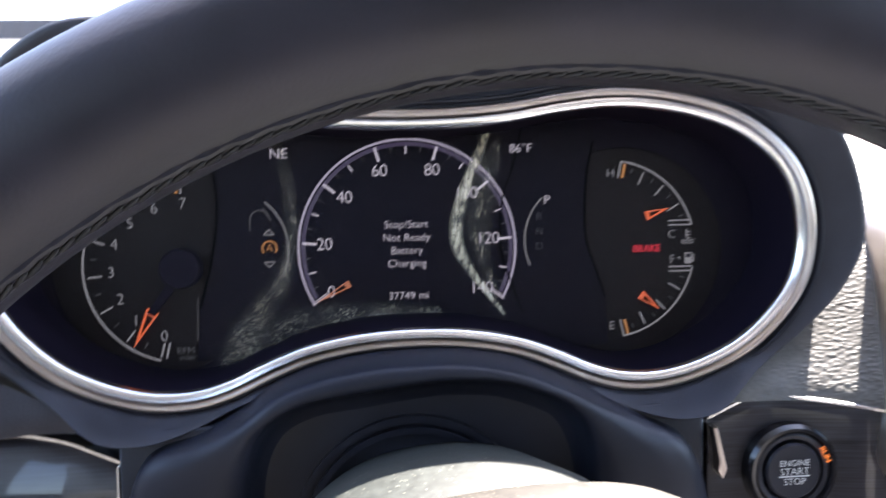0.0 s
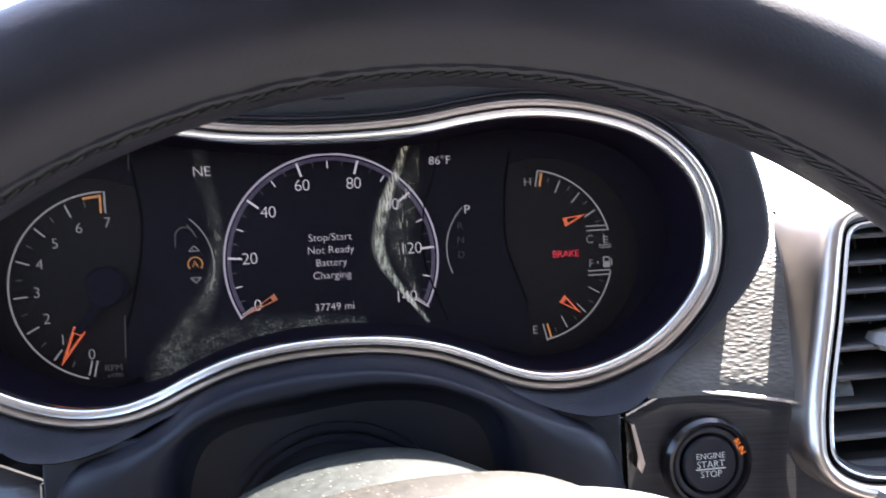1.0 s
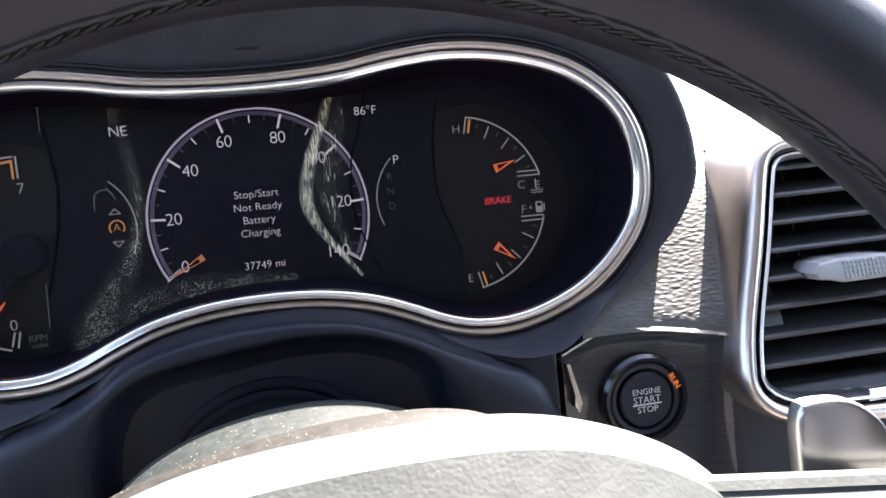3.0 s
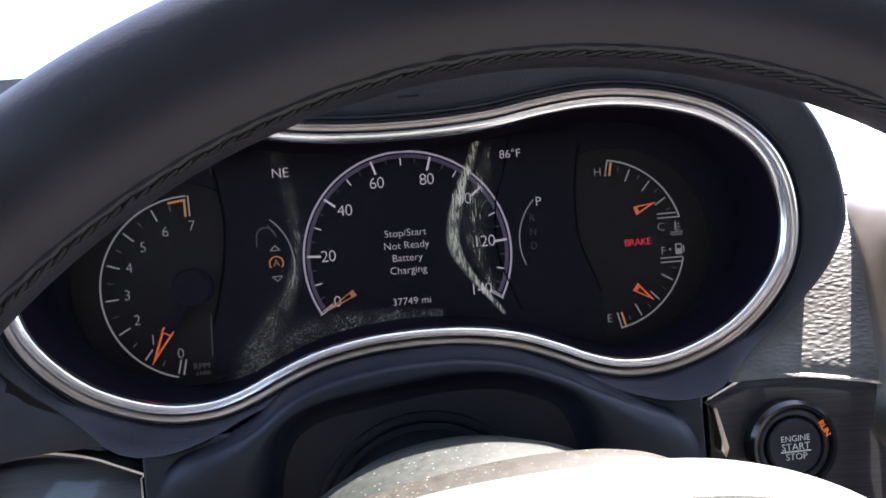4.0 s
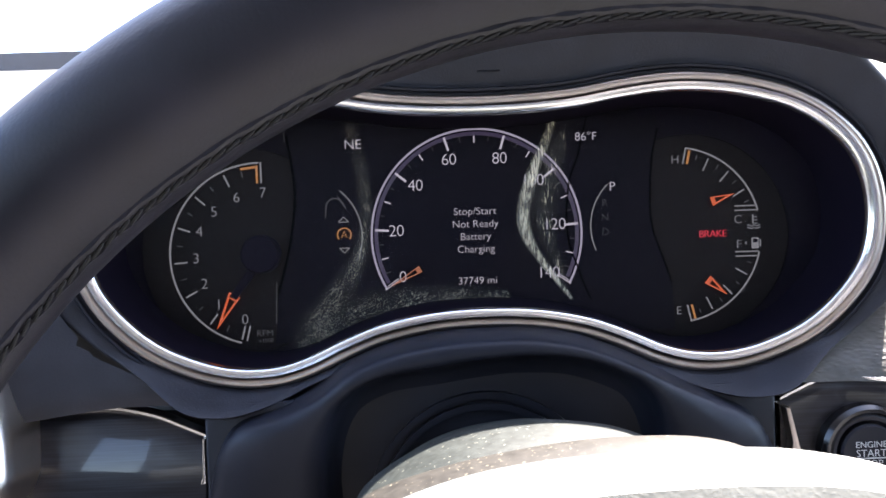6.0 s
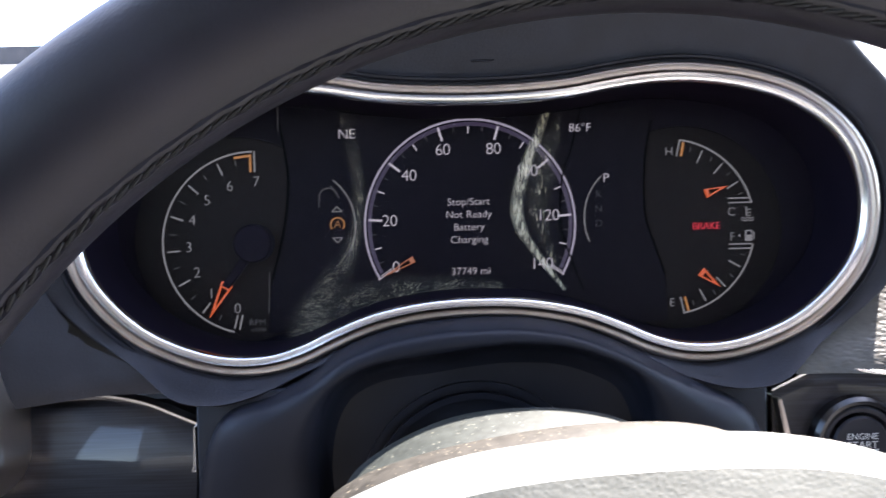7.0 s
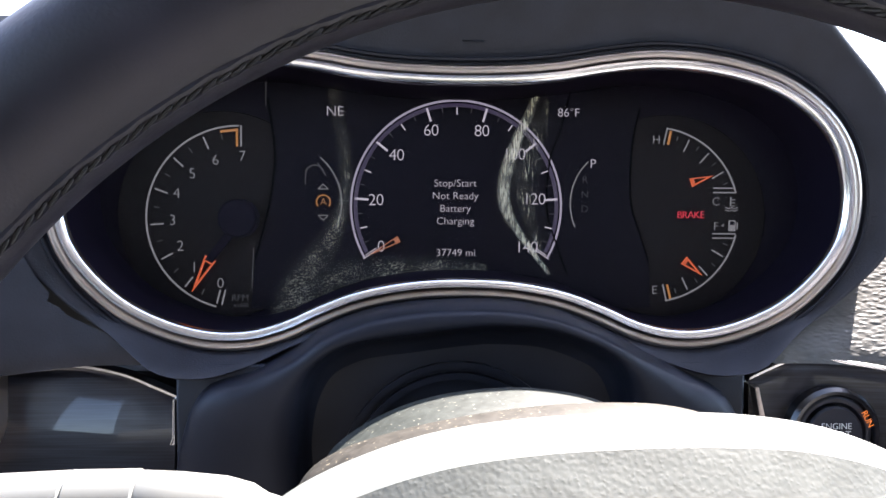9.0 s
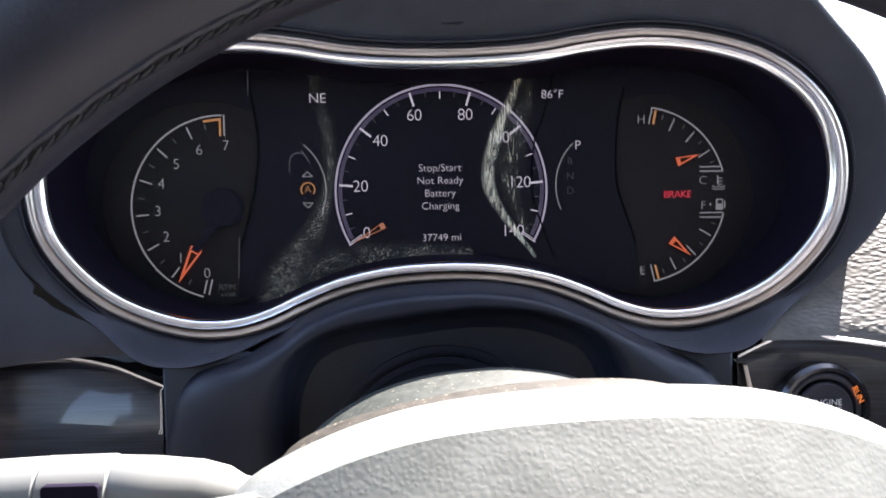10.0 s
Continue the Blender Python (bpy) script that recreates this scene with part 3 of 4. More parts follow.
# speedometer
flat_band("speed_arc", arc_band(0, 0.5, 46.8, 209.5, -29.5, 0.9, 120), 0, RING, cluster, "lit lavender speedometer arc")
flat_band("inner_arc", arc_band(0, 0.5, 44.8, 207, -27, 1.6, 120), 0.1, glow("faint_violet", (0.3, 0.2, 0.55), 0.008), cluster, "faint violet inner arc")
for k in range(15):
    a_deg = 210 - 240 * k / 14
    ca, sa = math.cos(radians(a_deg)), math.sin(radians(a_deg))
    long = k % 2 == 0
    r0, r1 = (45.3, 39.2) if long else (43.8, 40.6)
    if k in (0, 14):
        continue
    stroke("tick_mark", r0 * ca, 0.5 + r0 * sa, r1 * ca, 0.5 + r1 * sa, 0.95 if long else 0.55, -0.2, LIT, cluster)
for k in range(14):
    a_deg = 210 - 240 * (k + 0.5) / 14
    ca, sa = math.cos(radians(a_deg)), math.sin(radians(a_deg))
    stroke("minor_tick", 43.8 * ca, 0.5 + 43.8 * sa, 41.8 * ca, 0.5 + 41.8 * sa, 0.35, -0.2, DIM, cluster)
for k, (x, z) in enumerate([(-33.5, -17.5), (-35.7, 3.1), (-26.6, 22.9), (-11.4, 33.9), (11.1, 33.8), (25.6, 23.6), (34.8, 3.7), (31.5, -17.8)]):
    writing("numeral", str(20 * k), x, z, 7.4, -0.2, LIT, cluster, "", 0.92)
for k, word in enumerate(("Stop/Start", "Not Ready", "Battery", "Charging")):
    writing("message_line", word, -0.6, 10.7 - 5.6 * k, 4.7, -0.2, LIT, cluster, "lit message text" if k == 0 else "")
writing("odometer", "37749 mi", -0.3, -20.2, 4.7, -0.2, LIT, cluster, "dim odometer reading")
writing("compass_letters", "NE", -53.7, 41.9, 6.2, -0.2, LIT, cluster)
writing("temperature_reading", "86\u00b0F", 49.8, 42.2, 5.4, -0.2, LIT, cluster)
writing("gear_letter", "P", 61.0, 19.6, 5.8, -0.2, LIT, cluster)
for k, c in enumerate("RND"):
    writing("gear_letter", c, 57.5, 12.5 - 6.5 * k, 4.6, -0.2, glow("unlit_letter", (0.4, 0.4, 0.45), 0.0025), cluster)


def needle(name, x0, z0, x1, z1, width, mat, label=""):
    """A hollow pointer from its wide end to its tip."""
    d = Vector((x1 - x0, z1 - z0)).normalized()
    q = Vector((-d.y, d.x)) * width / 2
    A, B, C = Vector((x0, z0)) + q, Vector((x1, z1)), Vector((x0, z0)) - q
    t = 0.26 * width
    g = (A + B + C) / 3
    inner = [g + (p - g) * 0.6 for p in (A, B, C)]
    outer = [A, B, C]
    rows = [[(p.x / 1000, y / 1000, p.y / 1000) for p in ring] for ring, y in ((outer, 0.2), (outer, -1.2), (inner, -1.2), (inner, 0.2))]
    v, f = loft(rows)
    return mesh(name, v, f, mat, cluster, label, False)


for side in (-1, 1):
    # the arc's ends turn inward as a slim double bar
    stroke("arc_end", side * 41.4, -22.9, side * 35.2, -18.7, 0.45, -0.2, LIT, cluster)
    stroke("arc_end", side * 40.4, -21.2, side * 35.6, -18.0, 0.35, -0.2, LIT, cluster)
needle("speed_needle", -25.6, -14.0, -39.5, -21.6, 3.0, NEEDLE_DIM, "orange pointer resting at zero")
needle("tach_needle", -108.2, -22.6, -116.4, -37.4, 5.2, NEEDLE, "orange pointer just below one")
needle("temperature_needle", 105.6, 11.6, 115.6, 14.8, 4.0, NEEDLE, "orange pointer at mid scale")
needle("fuel_needle", 103.0, -23.4, 111.4, -30.2, 4.0, NEEDLE, "orange pointer at half full")

# rev counter
TX, TZ = -95.5, -5.0
flat_band("tach_arc", arc_band(TX, TZ, 40.4, 90, 255, 0.75, 90), 0, MARK, cluster, "pale rev counter arc")
for k in range(8):
    a_deg = 255 - 165 * k / 7
    ca, sa = math.cos(radians(a_deg)), math.sin(radians(a_deg))
    if k not in (0, 7):
        stroke("tick_mark", TX + 38.6 * ca, TZ + 38.6 * sa, TX + 33 * ca, TZ + 33 * sa, 0.7, 0, MARK, cluster)
    nx, nz = ((-104.1, -33.8), (-115.4, -26.8), (-121.3, -17.4), (-124.5, -6.1), (-122.6, 5.7), (-115.8, 14.3), (-105.7, 20.3), (-94.1, 22.0))[k]
    writing("numeral", str(k), nx, nz, 6.6, 0, MARK, cluster)
    if k < 7:
        a_deg -= 165 / 14
        ca, sa = math.cos(radians(a_deg)), math.sin(radians(a_deg))
        stroke("minor_tick", TX + 37.4 * ca, TZ + 37.4 * sa, TX + 35 * ca, TZ + 35 * sa, 0.45, 0, DIM, cluster)
for dx in (0.0, 2.2):
    stroke("end_mark", -103.6 - dx, -43.2 + dx * 0.3, -102.0 - dx, -36.6, 0.7, 0, MARK, cluster)
stroke("redline_mark", -94.6, 35.6, -94.6, 26.4, 0.7, 0, MARK, cluster)
stroke("redline_mark", -96.4, 34.2, -96.4, 26.4, 0.9, 0, AMBER, cluster, "amber redline bar")
stroke("redline_mark", -97.0, 33.6, -103.6, 32.8, 1.0, 0, AMBER, cluster)
writing("unit_letters", "RPM", -95.6, -40.2, 4.0, 0, DIM, cluster)
writing("unit_letters", "x1000", -95.2, -43.4, 2.6, 0, DIM, cluster)
v, f = loft([[((TX + r * math.sin(t)) / 1000, y / 1000, (TZ + r * math.cos(t)) / 1000) for t in [2 * math.pi * i / 40 for i in range(40)]] for r, y in ((8.6, 1), (8.4, -5), (7.6, -6), (0.3, -6.2))], True, (False, True))
mesh("needle_hub", v, f, FACE, cluster, "black pointer hub")
slab("needle_shaft", [(-99.5, -9), (-96, -11), (-107, -24.5), (-109.8, -23)], -4, -1.4, FACE, cluster, "", 0.3)

# temperature and fuel
GX, GZ = 88.6, -3.0
flat_band("temperature_arc", arc_band(GX, GZ, 39.2, 81, 15, 0.7), 0, MARK, cluster)
flat_band("fuel_arc", arc_band(GX, GZ, 39.2, -13, -81, 0.7), 0, MARK, cluster)
for up in (1, -1):
    for k in range(1, 4):
        a_deg = up * (81 - 66 * k / 4) if up > 0 else -13 - 68 * k / 4
        ca, sa = math.cos(radians(a_deg)), math.sin(radians(a_deg))
        stroke("tick_mark", GX + 37.4 * ca, GZ + 37.4 * sa, GX + 31.5 * ca, GZ + 31.5 * sa, 0.6, 0, MARK, cluster)
    for k in range(4):
        a_deg = (81 - 66 * (k + 0.5) / 4) if up > 0 else -13 - 68 * (k + 0.5) / 4
        ca, sa = math.cos(radians(a_deg)), math.sin(radians(a_deg))
        stroke("minor_tick", GX + 37 * ca, GZ + 37 * sa, GX + 35 * ca, GZ + 35 * sa, 0.4, 0, DIM, cluster)
stroke("end_mark", 94.6, 36, 93.0, 28.6, 0.6, 0, MARK, cluster)
stroke("end_mark", 96.2, 34.6, 95.0, 28.6, 1.0, 0, AMBER, cluster, "amber hot mark")
stroke("end_mark", 95.4, -42.0, 93.6, -34.4, 0.6, 0, MARK, cluster)
stroke("end_mark", 97.2, -40.8, 95.6, -34.4, 0.9, 0, AMBER, cluster, "amber empty mark")
for z, dz in ((7.2, 2.0), (-11.4, -2.0)):
    stroke("end_mark", 126.6, z, 116.0, z, 0.6, 0, MARK, cluster)
    stroke("end_mark", 125.8, z + dz, 116.0, z + dz, 0.6, 0, MARK, cluster)
writing("gauge_letter", "H", 89.6, 30.6, 5.4, 0, MARK, cluster)
writing("gauge_letter", "C", 117.4, 3.0, 5.4, 0, MARK, cluster)
writing("gauge_letter", "F", 117.6, -8.2, 5.4, 0, MARK, cluster)
writing("gauge_letter", "E", 89.8, -37.0, 5.4, 0, MARK, cluster)
for k in range(3):
    stroke("coolant_icon_bar", 124.4, 1.2 + 1.4 * k, 126.2, 1.2 + 1.4 * k, 0.4, 0, MARK, cluster)
stroke("coolant_icon_stem", 124.2, 5.2, 124.2, 1.2, 0.5, 0, MARK, cluster)
for k in range(2):
    flat_band("coolant_icon_wave", [(121.6 + i * 0.6, 0.2 - 1.1 * k + 0.3 * math.sin(i * 1.5) + 0.18) for i in range(11)] + [(121.6 + i * 0.6, 0.2 - 1.1 * k + 0.3 * math.sin(i * 1.5) - 0.18) for i in reversed(range(11))], 0, MARK, cluster)
slab("pump_icon", rounded(123.4, -10.2, 126.6, -5.2, 0.5, 2), 0, 0.3, MARK, cluster, smooth=False)
slab("pump_window", rounded(124.0, -7.4, 126.0, -5.8, 0.2, 1), -0.2, 0.1, FACE, cluster, smooth=False)
stroke("pump_hose", 127.4, -9.4, 127.4, -6.2, 0.5, 0, MARK, cluster)
stroke("pump_arrow", 121.2, -7.6, 120.2, -7.6, 1.4, 0, MARK, cluster, "", 0.1)
writing("brake_lamp", "BRAKE", 105.8, -3.0, 4.6, -0.2, RED, cluster, "lit red brake warning", 0.9)

# shift and stop icons in the screen
flat_band("left_arc", arc_band(-77, 2, 26, 50, -26, 0.5, 40), -0.1, MARK, cluster)
flat_band("right_arc", arc_band(77, 2, 26, 134, 204, 0.5, 40), -0.1, MARK, cluster)
flat_band("stop_icon_ring", arc_band(-58.9, 2.3, 3.0, -40, 220, 0.6, 40), -0.2, AMBER, cluster, "amber stop-start icon")
writing("stop_icon_letter", "A", -58.9, 2.3, 4.4, -0.2, AMBER, cluster)
for s, z in ((1, 9.0), (-1, -4.6)):
    for p, q in (((-61.2, z - s * 1.0), (-59.0, z + s * 1.2)), ((-59.0, z + s * 1.2), (-56.8, z - s * 1.0)), ((-56.8, z - s * 1.0), (-61.2, z - s * 1.0))):
        stroke("chevron_side", *p, *q, 0.4, -0.2, MARK, cluster)
flat_band("cruise_icon", arc_band(-62.6, 14.5, 4.0, 20, 180, 0.5, 24), -0.2, DIM, cluster)
stroke("cruise_icon_leg", -66.6, 14.5, -66.8, 10.0, 0.4, -0.2, DIM, cluster)
stroke("cruise_icon_pointer", -61.4, 19.5, -57.8, 14.0, 0.4, -0.2, DIM, cluster)

# clear lens, and the sun's glare on its dust painted as pale strips
v, f = loft(sweep(OUTLINE, [(-3.2, -12), (-14, -13), (-26, -13.4)]), True, (False, True))
lens = mesh("lens", v, f, LENS, cluster, "clear dusty lens", sharp=60)
lens.visible_shadow = False
polyline_strip("glare_dust_streak", [(35, 50), (31, 40), (25, 26), (21, 12), (21, 2), (25.4, -8), (32.6, -18), (41.5, -30)], (2.2, 3.0, 3.4, 3.8, 3.6, 2.6, 1.8, 1.3), -3.0, GLARE_DUST, cluster, "bright curved streak of painted glare on dust")
polyline_strip("glare_dust_streak", [(40, 48), (34, 28), (30.5, 12), (30.5, 2), (33, -8), (38, -19)], (2, 5, 7, 7, 4, 1.5), -3.1, GLARE_DUST_LINES, cluster, "thin scatter of dust with glare painted in")
polyline_strip("glare_dust_streak", [(-54.5, 52), (-52, 39), (-49.5, 25), (-48.6, 10), (-50, 0), (-53.5, -10)], (3.5, 4, 4, 4, 4, 3), -3.0, GLARE_DUST_LINES, cluster, "faint curved streak of painted glare on dust")
polyline_strip("glare_dust_streak", [(-50, 4), (-52, -6), (-58, -18), (-66, -30), (-76, -43)], (3, 5, 8, 10, 9), -3.15, GLARE_DUST_SPECKS, cluster, "fan of dust specks with painted glare")
polyline_strip("glare_dust_streak", [(-82, -47), (-66, -40), (-50, -33.5), (-30, -28.5), (-10, -26.5), (14, -27)], (6, 11, 12, 8, 6, 3), -3.05, GLARE_DUST_SPECKS, cluster, "dust specks along the lower edge, glare painted in")

# ---- steering column ----
column = empty("steering_column", "dusty grey steering column shroud behind the wheel", "steering column", 0.01, -0.1, UP - 0.1)


def shroud(name, outline, levels, mat, label):
    """A hood along the column: an open outline (mm), shrunk by an offset at each depth."""
    line = spline(outline, 90, False)
    nn = normals_of(line, False)
    v, f = loft(sweep(line, levels, False), False)
    return mesh(name, v, f, mat, column, label)


shroud("column_shroud", [(-58, -150), (-55, -100), (-49, -82), (-41, -73), (-26, -64.6), (-9, -59.8), (10, -58), (24, -58.8), (39, -62), (53, -69), (66, -82), (74, -101), (77, -150)],
       [(-19, -24), (-12, -50), (-6, -75), (-2.3, -90), (-0.4, -98), (-0.3, -106), (-1.2, -115), (-3.0, -123), (-6, -129), (-12, -133), (-30, -134)], SHROUD, "grey-green dusty upper shroud")
shroud("column_collar", [(-60, -150), (-57, -95), (-51, -76), (-41, -67.6), (-24, -62), (-7, -58.4), (10, -56), (24, -54.9), (38, -54.8), (50, -55.6), (62, -58.6), (76, -66), (88, -80), (93, -150)],
       [(-16, -128), (-5, -128.5), (-0.8, -130), (0, -133), (-0.4, -139), (-1.4, -146), (-3, -152), (-7, -157), (-24, -159)], COLLAR, "brownish dusty collar")

# ---- steering wheel ----
WHEEL = Vector((0.0254, -0.2005, -0.1182))
wheel = empty("steering_wheel", "black leather steering wheel with a broad vinyl hub", "steering wheel", WHEEL.x, WHEEL.y, UP + WHEEL.z)
TILT = 0.118
RR = 0.181


def on_rim(theta, phi, tube=0.0166, deep=1.0):
    """A point of the rim: theta round the wheel from its right, phi round the tube from outward towards the driver."""
    out = Vector((math.cos(theta), math.sin(theta) * math.sin(TILT), math.sin(theta) * math.cos(TILT)))
    near = Vector((0, -math.cos(TILT), math.sin(TILT)))
    return WHEEL + out * (RR + tube * math.cos(phi)) + near * (tube * deep * math.sin(phi))


rows = []
for i in range(160):
    th = 2 * math.pi * i / 160
    rows.append([on_rim(th, 2 * math.pi * j / 28, 0.0166, 1.08) for j in range(28)])
v, f = loft(rows, True, (False, False), True)
mesh("rim", v, f, RIM, wheel, "black leather rim")
# seam and stitches along the inner edge
PHI = math.pi - 0.3
rows = []
for i in range(700):
    th = 2 * math.pi * i / 700
    puff = 0.0002 * math.sin(th * 139) + 0.0003 * noise.noise(Vector((th * 30, 0, 0)))
    sway = 0.02 * noise.noise(Vector((th * 22, 5, 0)))
    rows.append([on_rim(th, PHI + sway + d, 0.0166 + h + (puff if h > 0.0003 else 0), 1.08) for d, h in ((-0.15, -0.0004), (-0.11, 0.0005), (-0.06, 0.0006), (-0.015, -0.0006), (0.015, -0.0006), (0.06, 0.0007), (0.1, 0.0005), (0.14, -0.0004))])
v, f = loft(rows, False, (False, False), True)
mesh("seam", v, f, RIM, wheel)
stitch_mesh = None
base = wheel.matrix_basis.translation - Vector((0, 0, UP))
for i in range(150):
    th = radians(5 + 170 * i / 149)
    p0, p1 = on_rim(th - 0.009, PHI - 0.03, 0.01725, 1.08), on_rim(th + 0.009, PHI + 0.03, 0.01725, 1.08)
    mid, d = (p0 + p1) / 2, (p1 - p0)
    if stitch_mesh is None:
        rr = [[(x, 0.00035 * math.cos(t) * w, 0.00045 * math.sin(t) * w) for t in [2 * math.pi * k / 6 for k in range(6)]] for x, w in ((-0.0021, 0.4), (-0.0016, 1), (0.0016, 1), (0.0021, 0.4))]
        vv, ff = loft(rr, True, (True, True))
        stitch_mesh = bpy.data.meshes.new("stitch")
        stitch_mesh.from_pydata(vv, [], ff)
        stitch_mesh.materials.append(material("stitch_thread", (0.014, 0.014, 0.015), 0.7))
    ob = new("stitch", stitch_mesh)
    ob.parent = wheel
    ob.matrix_basis = Matrix.Translation(mid - base) @ d.to_track_quat("X", "Z").to_matrix().to_4x4()

# hub: a domed cover with a creased shoulder
HUB_TOP = [(-62, -100), (-60, -82), (-54, -70), (-45, -63.5), (-30, -57.0), (-14, -52.4), (4, -49.8), (24, -48.6), (44, -48.4), (62, -49.4), (78, -52.6), (92, -58), (104, -64.8), (113, -73), (119, -84), (121, -100),
           (116, -140), (96, -180), (60, -200), (28, -204), (-6, -198), (-40, -178), (-58, -140)]
hub_line = spline(HUB_TOP, 140)
centre = Vector((30, -120))


def hub_row(off, y, lift=0.0):
    nn = normals_of(hub_line)
    return [((p.x + q.x * off) / 1000, y / 1000, (p.y + q.y * off) / 1000) for p, q in zip(hub_line, nn)]


rows = [hub_row(-11, -148), hub_row(-4.8, -154), hub_row(-1.8, -161), hub_row(-0.3, -168), hub_row(-0.8, -175), hub_row(-2.4, -180.5), hub_row(-3.6, -183.2), hub_row(-10, -188.0), hub_row(-20, -195.6), hub_row(-32, -204.2), hub_row(-44, -212.0)]
rows.append([((centre.x + (x * 1000 - centre.x) * 0.2) / 1000, -0.218, (centre.y + (z * 1000 - centre.y) * 0.2) / 1000) for x, y, z in rows[-1]])
v, f = loft(rows, True, (False, True))
mesh("hub", v, f, HUB, wheel, "grained vinyl hub cover in full sun", sharp=28)

# spokes
for s in (1, -1):
    x0, x1 = (92, 196) if s > 0 else (-40, -146)
    rows = []
    for k in range(13):
        t = k / 12
        x = x0 + (x1 - x0) * t
        top, bot = -66.7 - 0.14 * abs(x - x0), -128 + 8 * t
        prof = [(-178, top), (-180, top + 0.1), (-182, top - 1.2), (-190, top - 9.5), (-199, top - 20), (-204, (top + bot) / 2), (-195, bot + 5), (-192, bot), (-184, bot), (-178, (top + bot) / 2), (-176, top - 4)]
        rows.append([(x / 1000, (y + 3 * t) / 1000, z / 1000) for y, z in prof])
    v, f = loft(rows, True, (True, True))
    mesh("spoke", v, f, HUB, wheel, "grey spoke with a stitched upper edge")
    rows = [[((x0 + (x1 - x0) * k / 12) / 1000, (y + 3 * k / 12) / 1000, (-66.7 - 0.14 * abs(x1 - x0) * k / 12 + z) / 1000) for y, z in ((-177, 0.2), (-178.5, 0.9), (-181.5, 0.6), (-183, -1.4))] for k in range(13)]
    v, f = loft(rows, False)
    mesh("spoke_seam", v, f, HUB, wheel)

# shift paddle
for s in (1,):
    cx = 25.4
    pts = [(136, -90), (134.6, -66), (135.8, -58.6), (139, -57.2), (148, -57.8), (154.5, -61), (159.5, -66.5), (162, -74), (162, -95), (150, -100), (138, -98)]
    line = [(p.x, p.y) for p in spline([(x, z) if s > 0 else (2 * cx - x, z) for x, z in pts], 60)]
    slab("shift_paddle", line, -171, -166, PADDLE, wheel, "silver brushed shift paddle", 1.6)

# ---- stalk ----
stalk = empty("indicator_stalk", "pale sunlit indicator stalk beside the column", "control stalk", -0.1, -0.14, UP - 0.083)
rows = []
for x, r, z in ((-40, 3, -84.5), (-52, 4.5, -84), (-59, 6.2, -83.4), (-63, 8.2, -82.8), (-70, 9.6, -82.2), (-82, 10.3, -81.6), (-91.5, 10.6, -81.4), (-92.2, 10.1, -81.3), (-92.8, 10.8, -81.2), (-110, 10.8, -81.3), (-110.6, 10.2, -81.3), (-111.2, 10.8, -81.4), (-150, 10.8, -83), (-170, 9.5, -85), (-171, 2, -85)):
    rows.append([(x / 1000, (-138 + r * 0.85 * math.cos(t)) / 1000, (z + r * math.sin(t)) / 1000) for t in [2 * math.pi * i / 32 for i in range(32)]])
v, f = loft(rows, True, (True, True))
mesh("stalk_body", v, f, STALK, stalk, "pale grey rounded lever")
slab("stalk_slot", rounded(-108, -81.6, -93.5, -75.2, 1.2), -147.6, -140, FACE, stalk, "black slot in a turning ring", 0.4)

# ---- cabin ----
def box(name, x0, y0, z0, x1, y1, z1, mat, parent=None, label="", category="", kind=""):
    v = [(x, y, z) for x in (x0, x1) for y in (y0, y1) for z in (z0, z1)]
    f = [(0, 1, 3, 2), (4, 6, 7, 5), (0, 4, 5, 1), (2, 3, 7, 6), (0, 2, 6, 4), (1, 5, 7, 3)]
    ob = mesh(name, v, f, mat, parent, "", False)
    if not parent:
        tagged(ob, label, category, "", kind)
    return ob


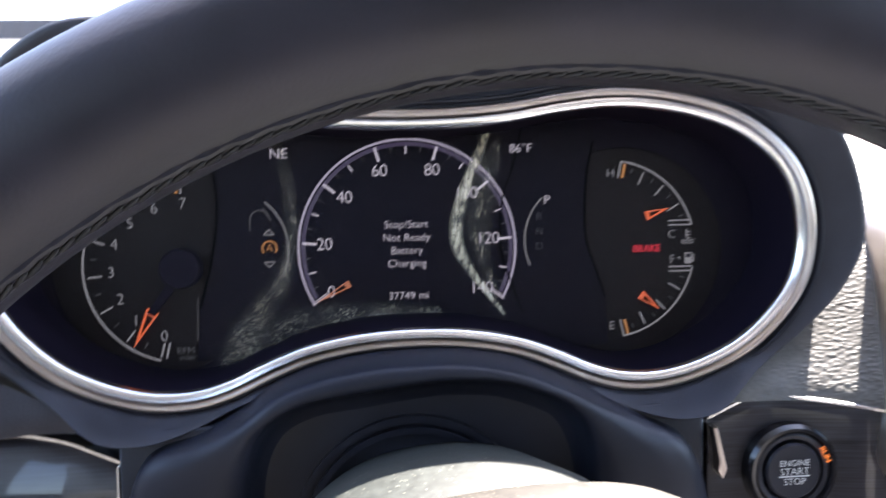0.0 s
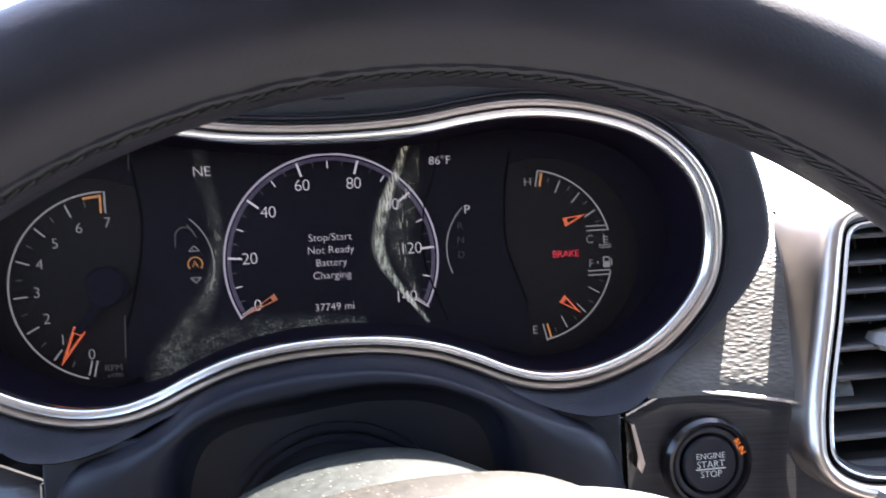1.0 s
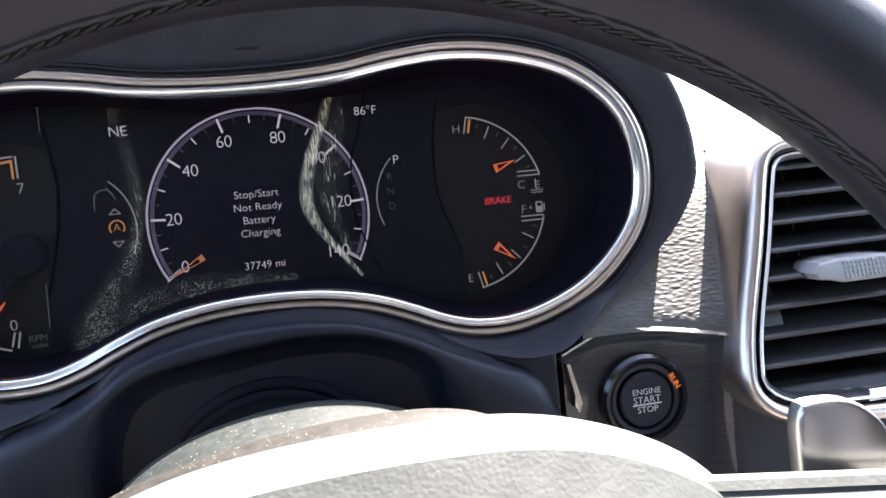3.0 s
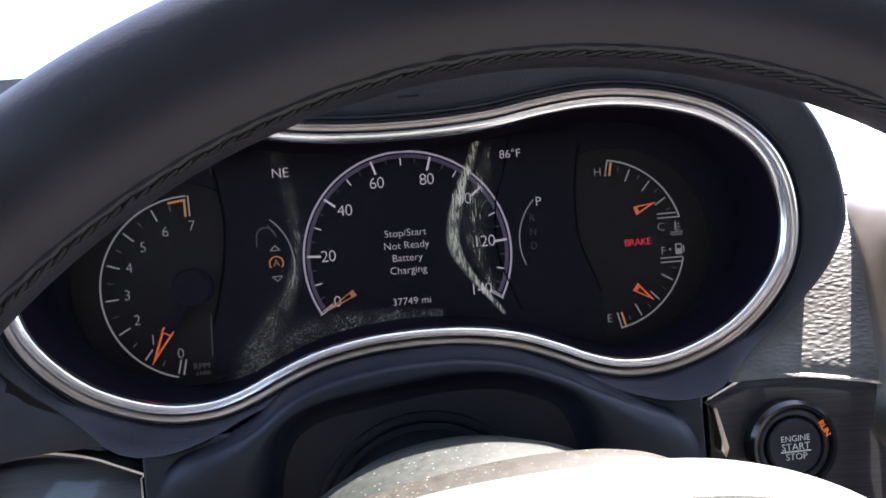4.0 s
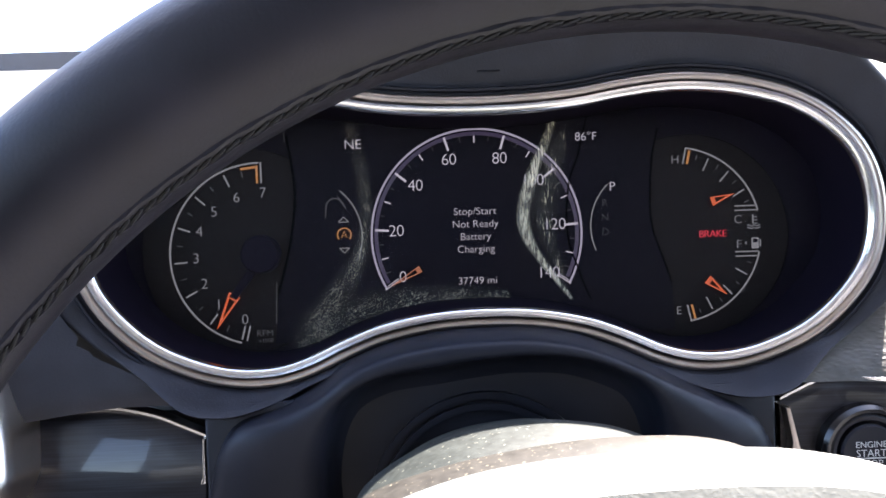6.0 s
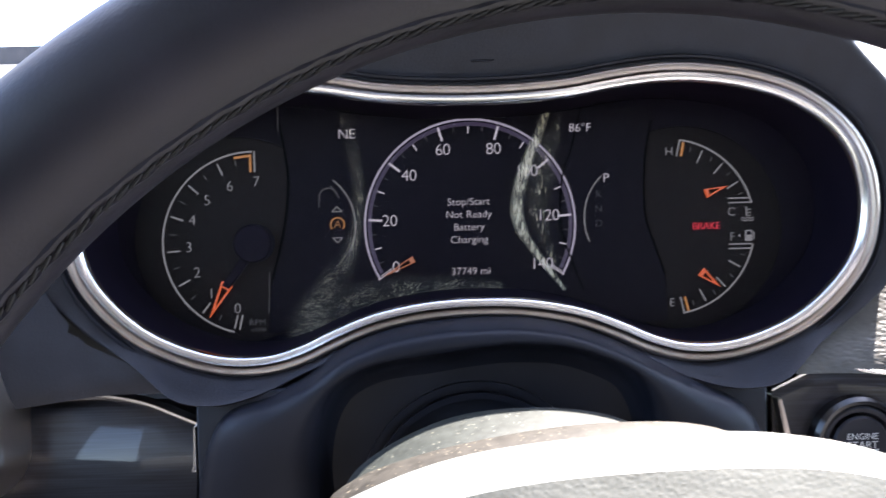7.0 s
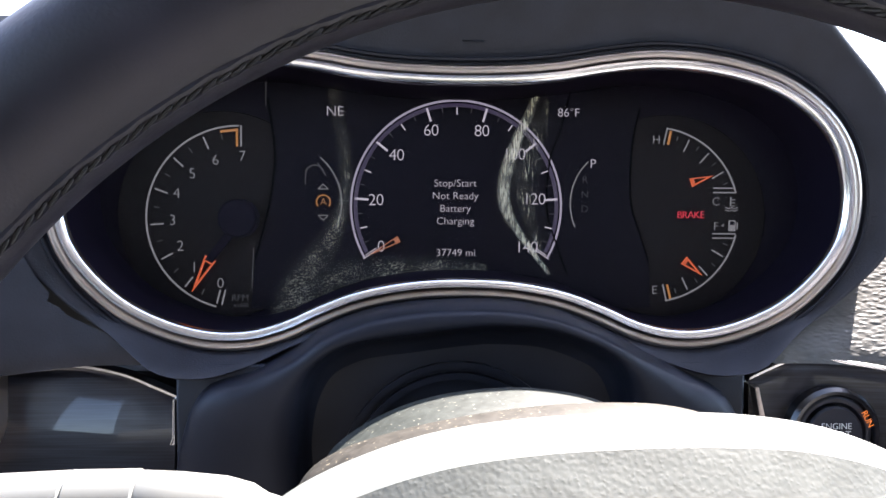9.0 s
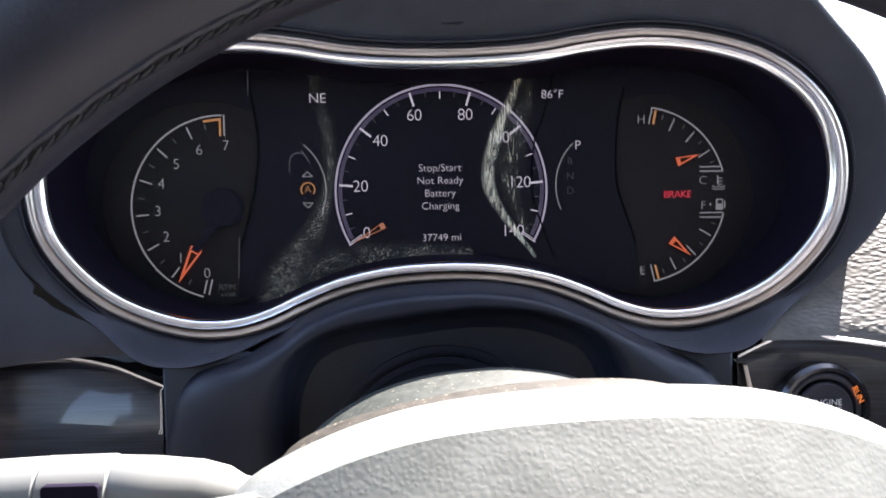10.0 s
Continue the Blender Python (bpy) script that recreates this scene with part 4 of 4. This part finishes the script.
box("ceiling", -0.62, -2.2, 0.56, 1.22, -0.22, 0.6, LINER, None, "pale cloth headliner", "ceiling", "structure")
box("floor", -0.62, -2.2, -0.75, 1.22, 0.7, -0.7, SEAT, None, "dark cabin floor", "floor", "structure")
for nm, x0, x1 in (("wall_left", -0.66, -0.6), ("wall_right", 1.2, 1.26)):
    box(nm, x0, -2.2, -0.7, x1, 0.75, 0.05, DOOR, None, "dark door skin below the side windows", "door skin", "structure")
box("wall_rear", -0.62, -2.26, -0.7, 1.22, -2.2, 0.56, SEAT, None, "dark rear of the cabin", "wall", "structure")
# unseen pillars and rail, added to shape the sky's reflection in the left trim
for nm, y0, y1 in (("unseen_pillar_centre", -1.02, -0.72), ("unseen_pillar_rear", -2.2, -1.42)):
    box(nm, -0.66, y0, 0.05, -0.6, y1, 0.56, LINER, None, "unseen cloth-covered pillar, added to frame the side window's reflection", "pillar", "structure")
box("unseen_roof_rail", -0.66, -1.24, 0.47, -0.6, -0.22, 0.6, LINER, None, "unseen cloth-covered rail, added to bound the side window's reflection", "rail", "structure")
box("bulkhead", -0.62, 0.72, -0.7, 1.22, 0.76, 0.2, DOOR, None, "black bulkhead below the windscreen", "bulkhead", "structure")
for nm, x in (("pillar_left", -0.6), ("pillar_right", 1.16)):
    rows = [[(x + dx, y + dy, z) for dx, dy in ((0, 0), (0.06, 0), (0.06, 0.09), (0, 0.09))] for y, z in ((0.72, 0.02), (0.5, 0.2), (-0.2, 0.58))]
    v, f = loft(rows, True, (True, True))
    tagged(mesh(nm, v, f, LINER, None), "dark windscreen pillar", "pillar", "", "structure")
rows = [[(x, 0.75 - 0.97 * k, 0.2 + 0.37 * k) for x in (-0.6, 1.2)] for k in (0, 1)]
v, f = loft(rows, False)
pane = tagged(mesh("windscreen", v, f, GLASS, None), "clear raked windscreen", "window", "", "structure")
pane.visible_shadow = False
for sx in (0.0, 0.75):
    seat = empty("car_seat", "dark cloth front seat facing the dash", "seat", sx, -0.9, UP - 0.5, "front seats")
    for nm, b in (("cushion", (sx - 0.26, -1.0, -0.7, sx + 0.26, -0.5, -0.34)), ("backrest", (sx - 0.26, -1.15, -0.4, sx + 0.26, -1.0, 0.3)), ("headrest", (sx - 0.14, -1.14, 0.33, sx + 0.14, -1.04, 0.5))):
        ob = box(nm, *b, SEAT, seat)
        bev = ob.modifiers.new("round", "BEVEL")
        bev.width, bev.segments = 0.04, 3

box("windscreen_frame", -0.6, 0.70, 0.225, -0.1, 0.715, 0.254, SOFT_BLACK, None, "black strip along the windscreen's foot", "window frame", "structure")

# ---- outside ----
gv = [(-2000, -2000, -1.4), (2000, -2000, -1.4), (2000, 2000, -1.4), (-2000, 2000, -1.4)]
tagged(mesh("ground", gv, [(0, 1, 2, 3)], GROUND, None), "grey asphalt outside", "ground", "", "structure")
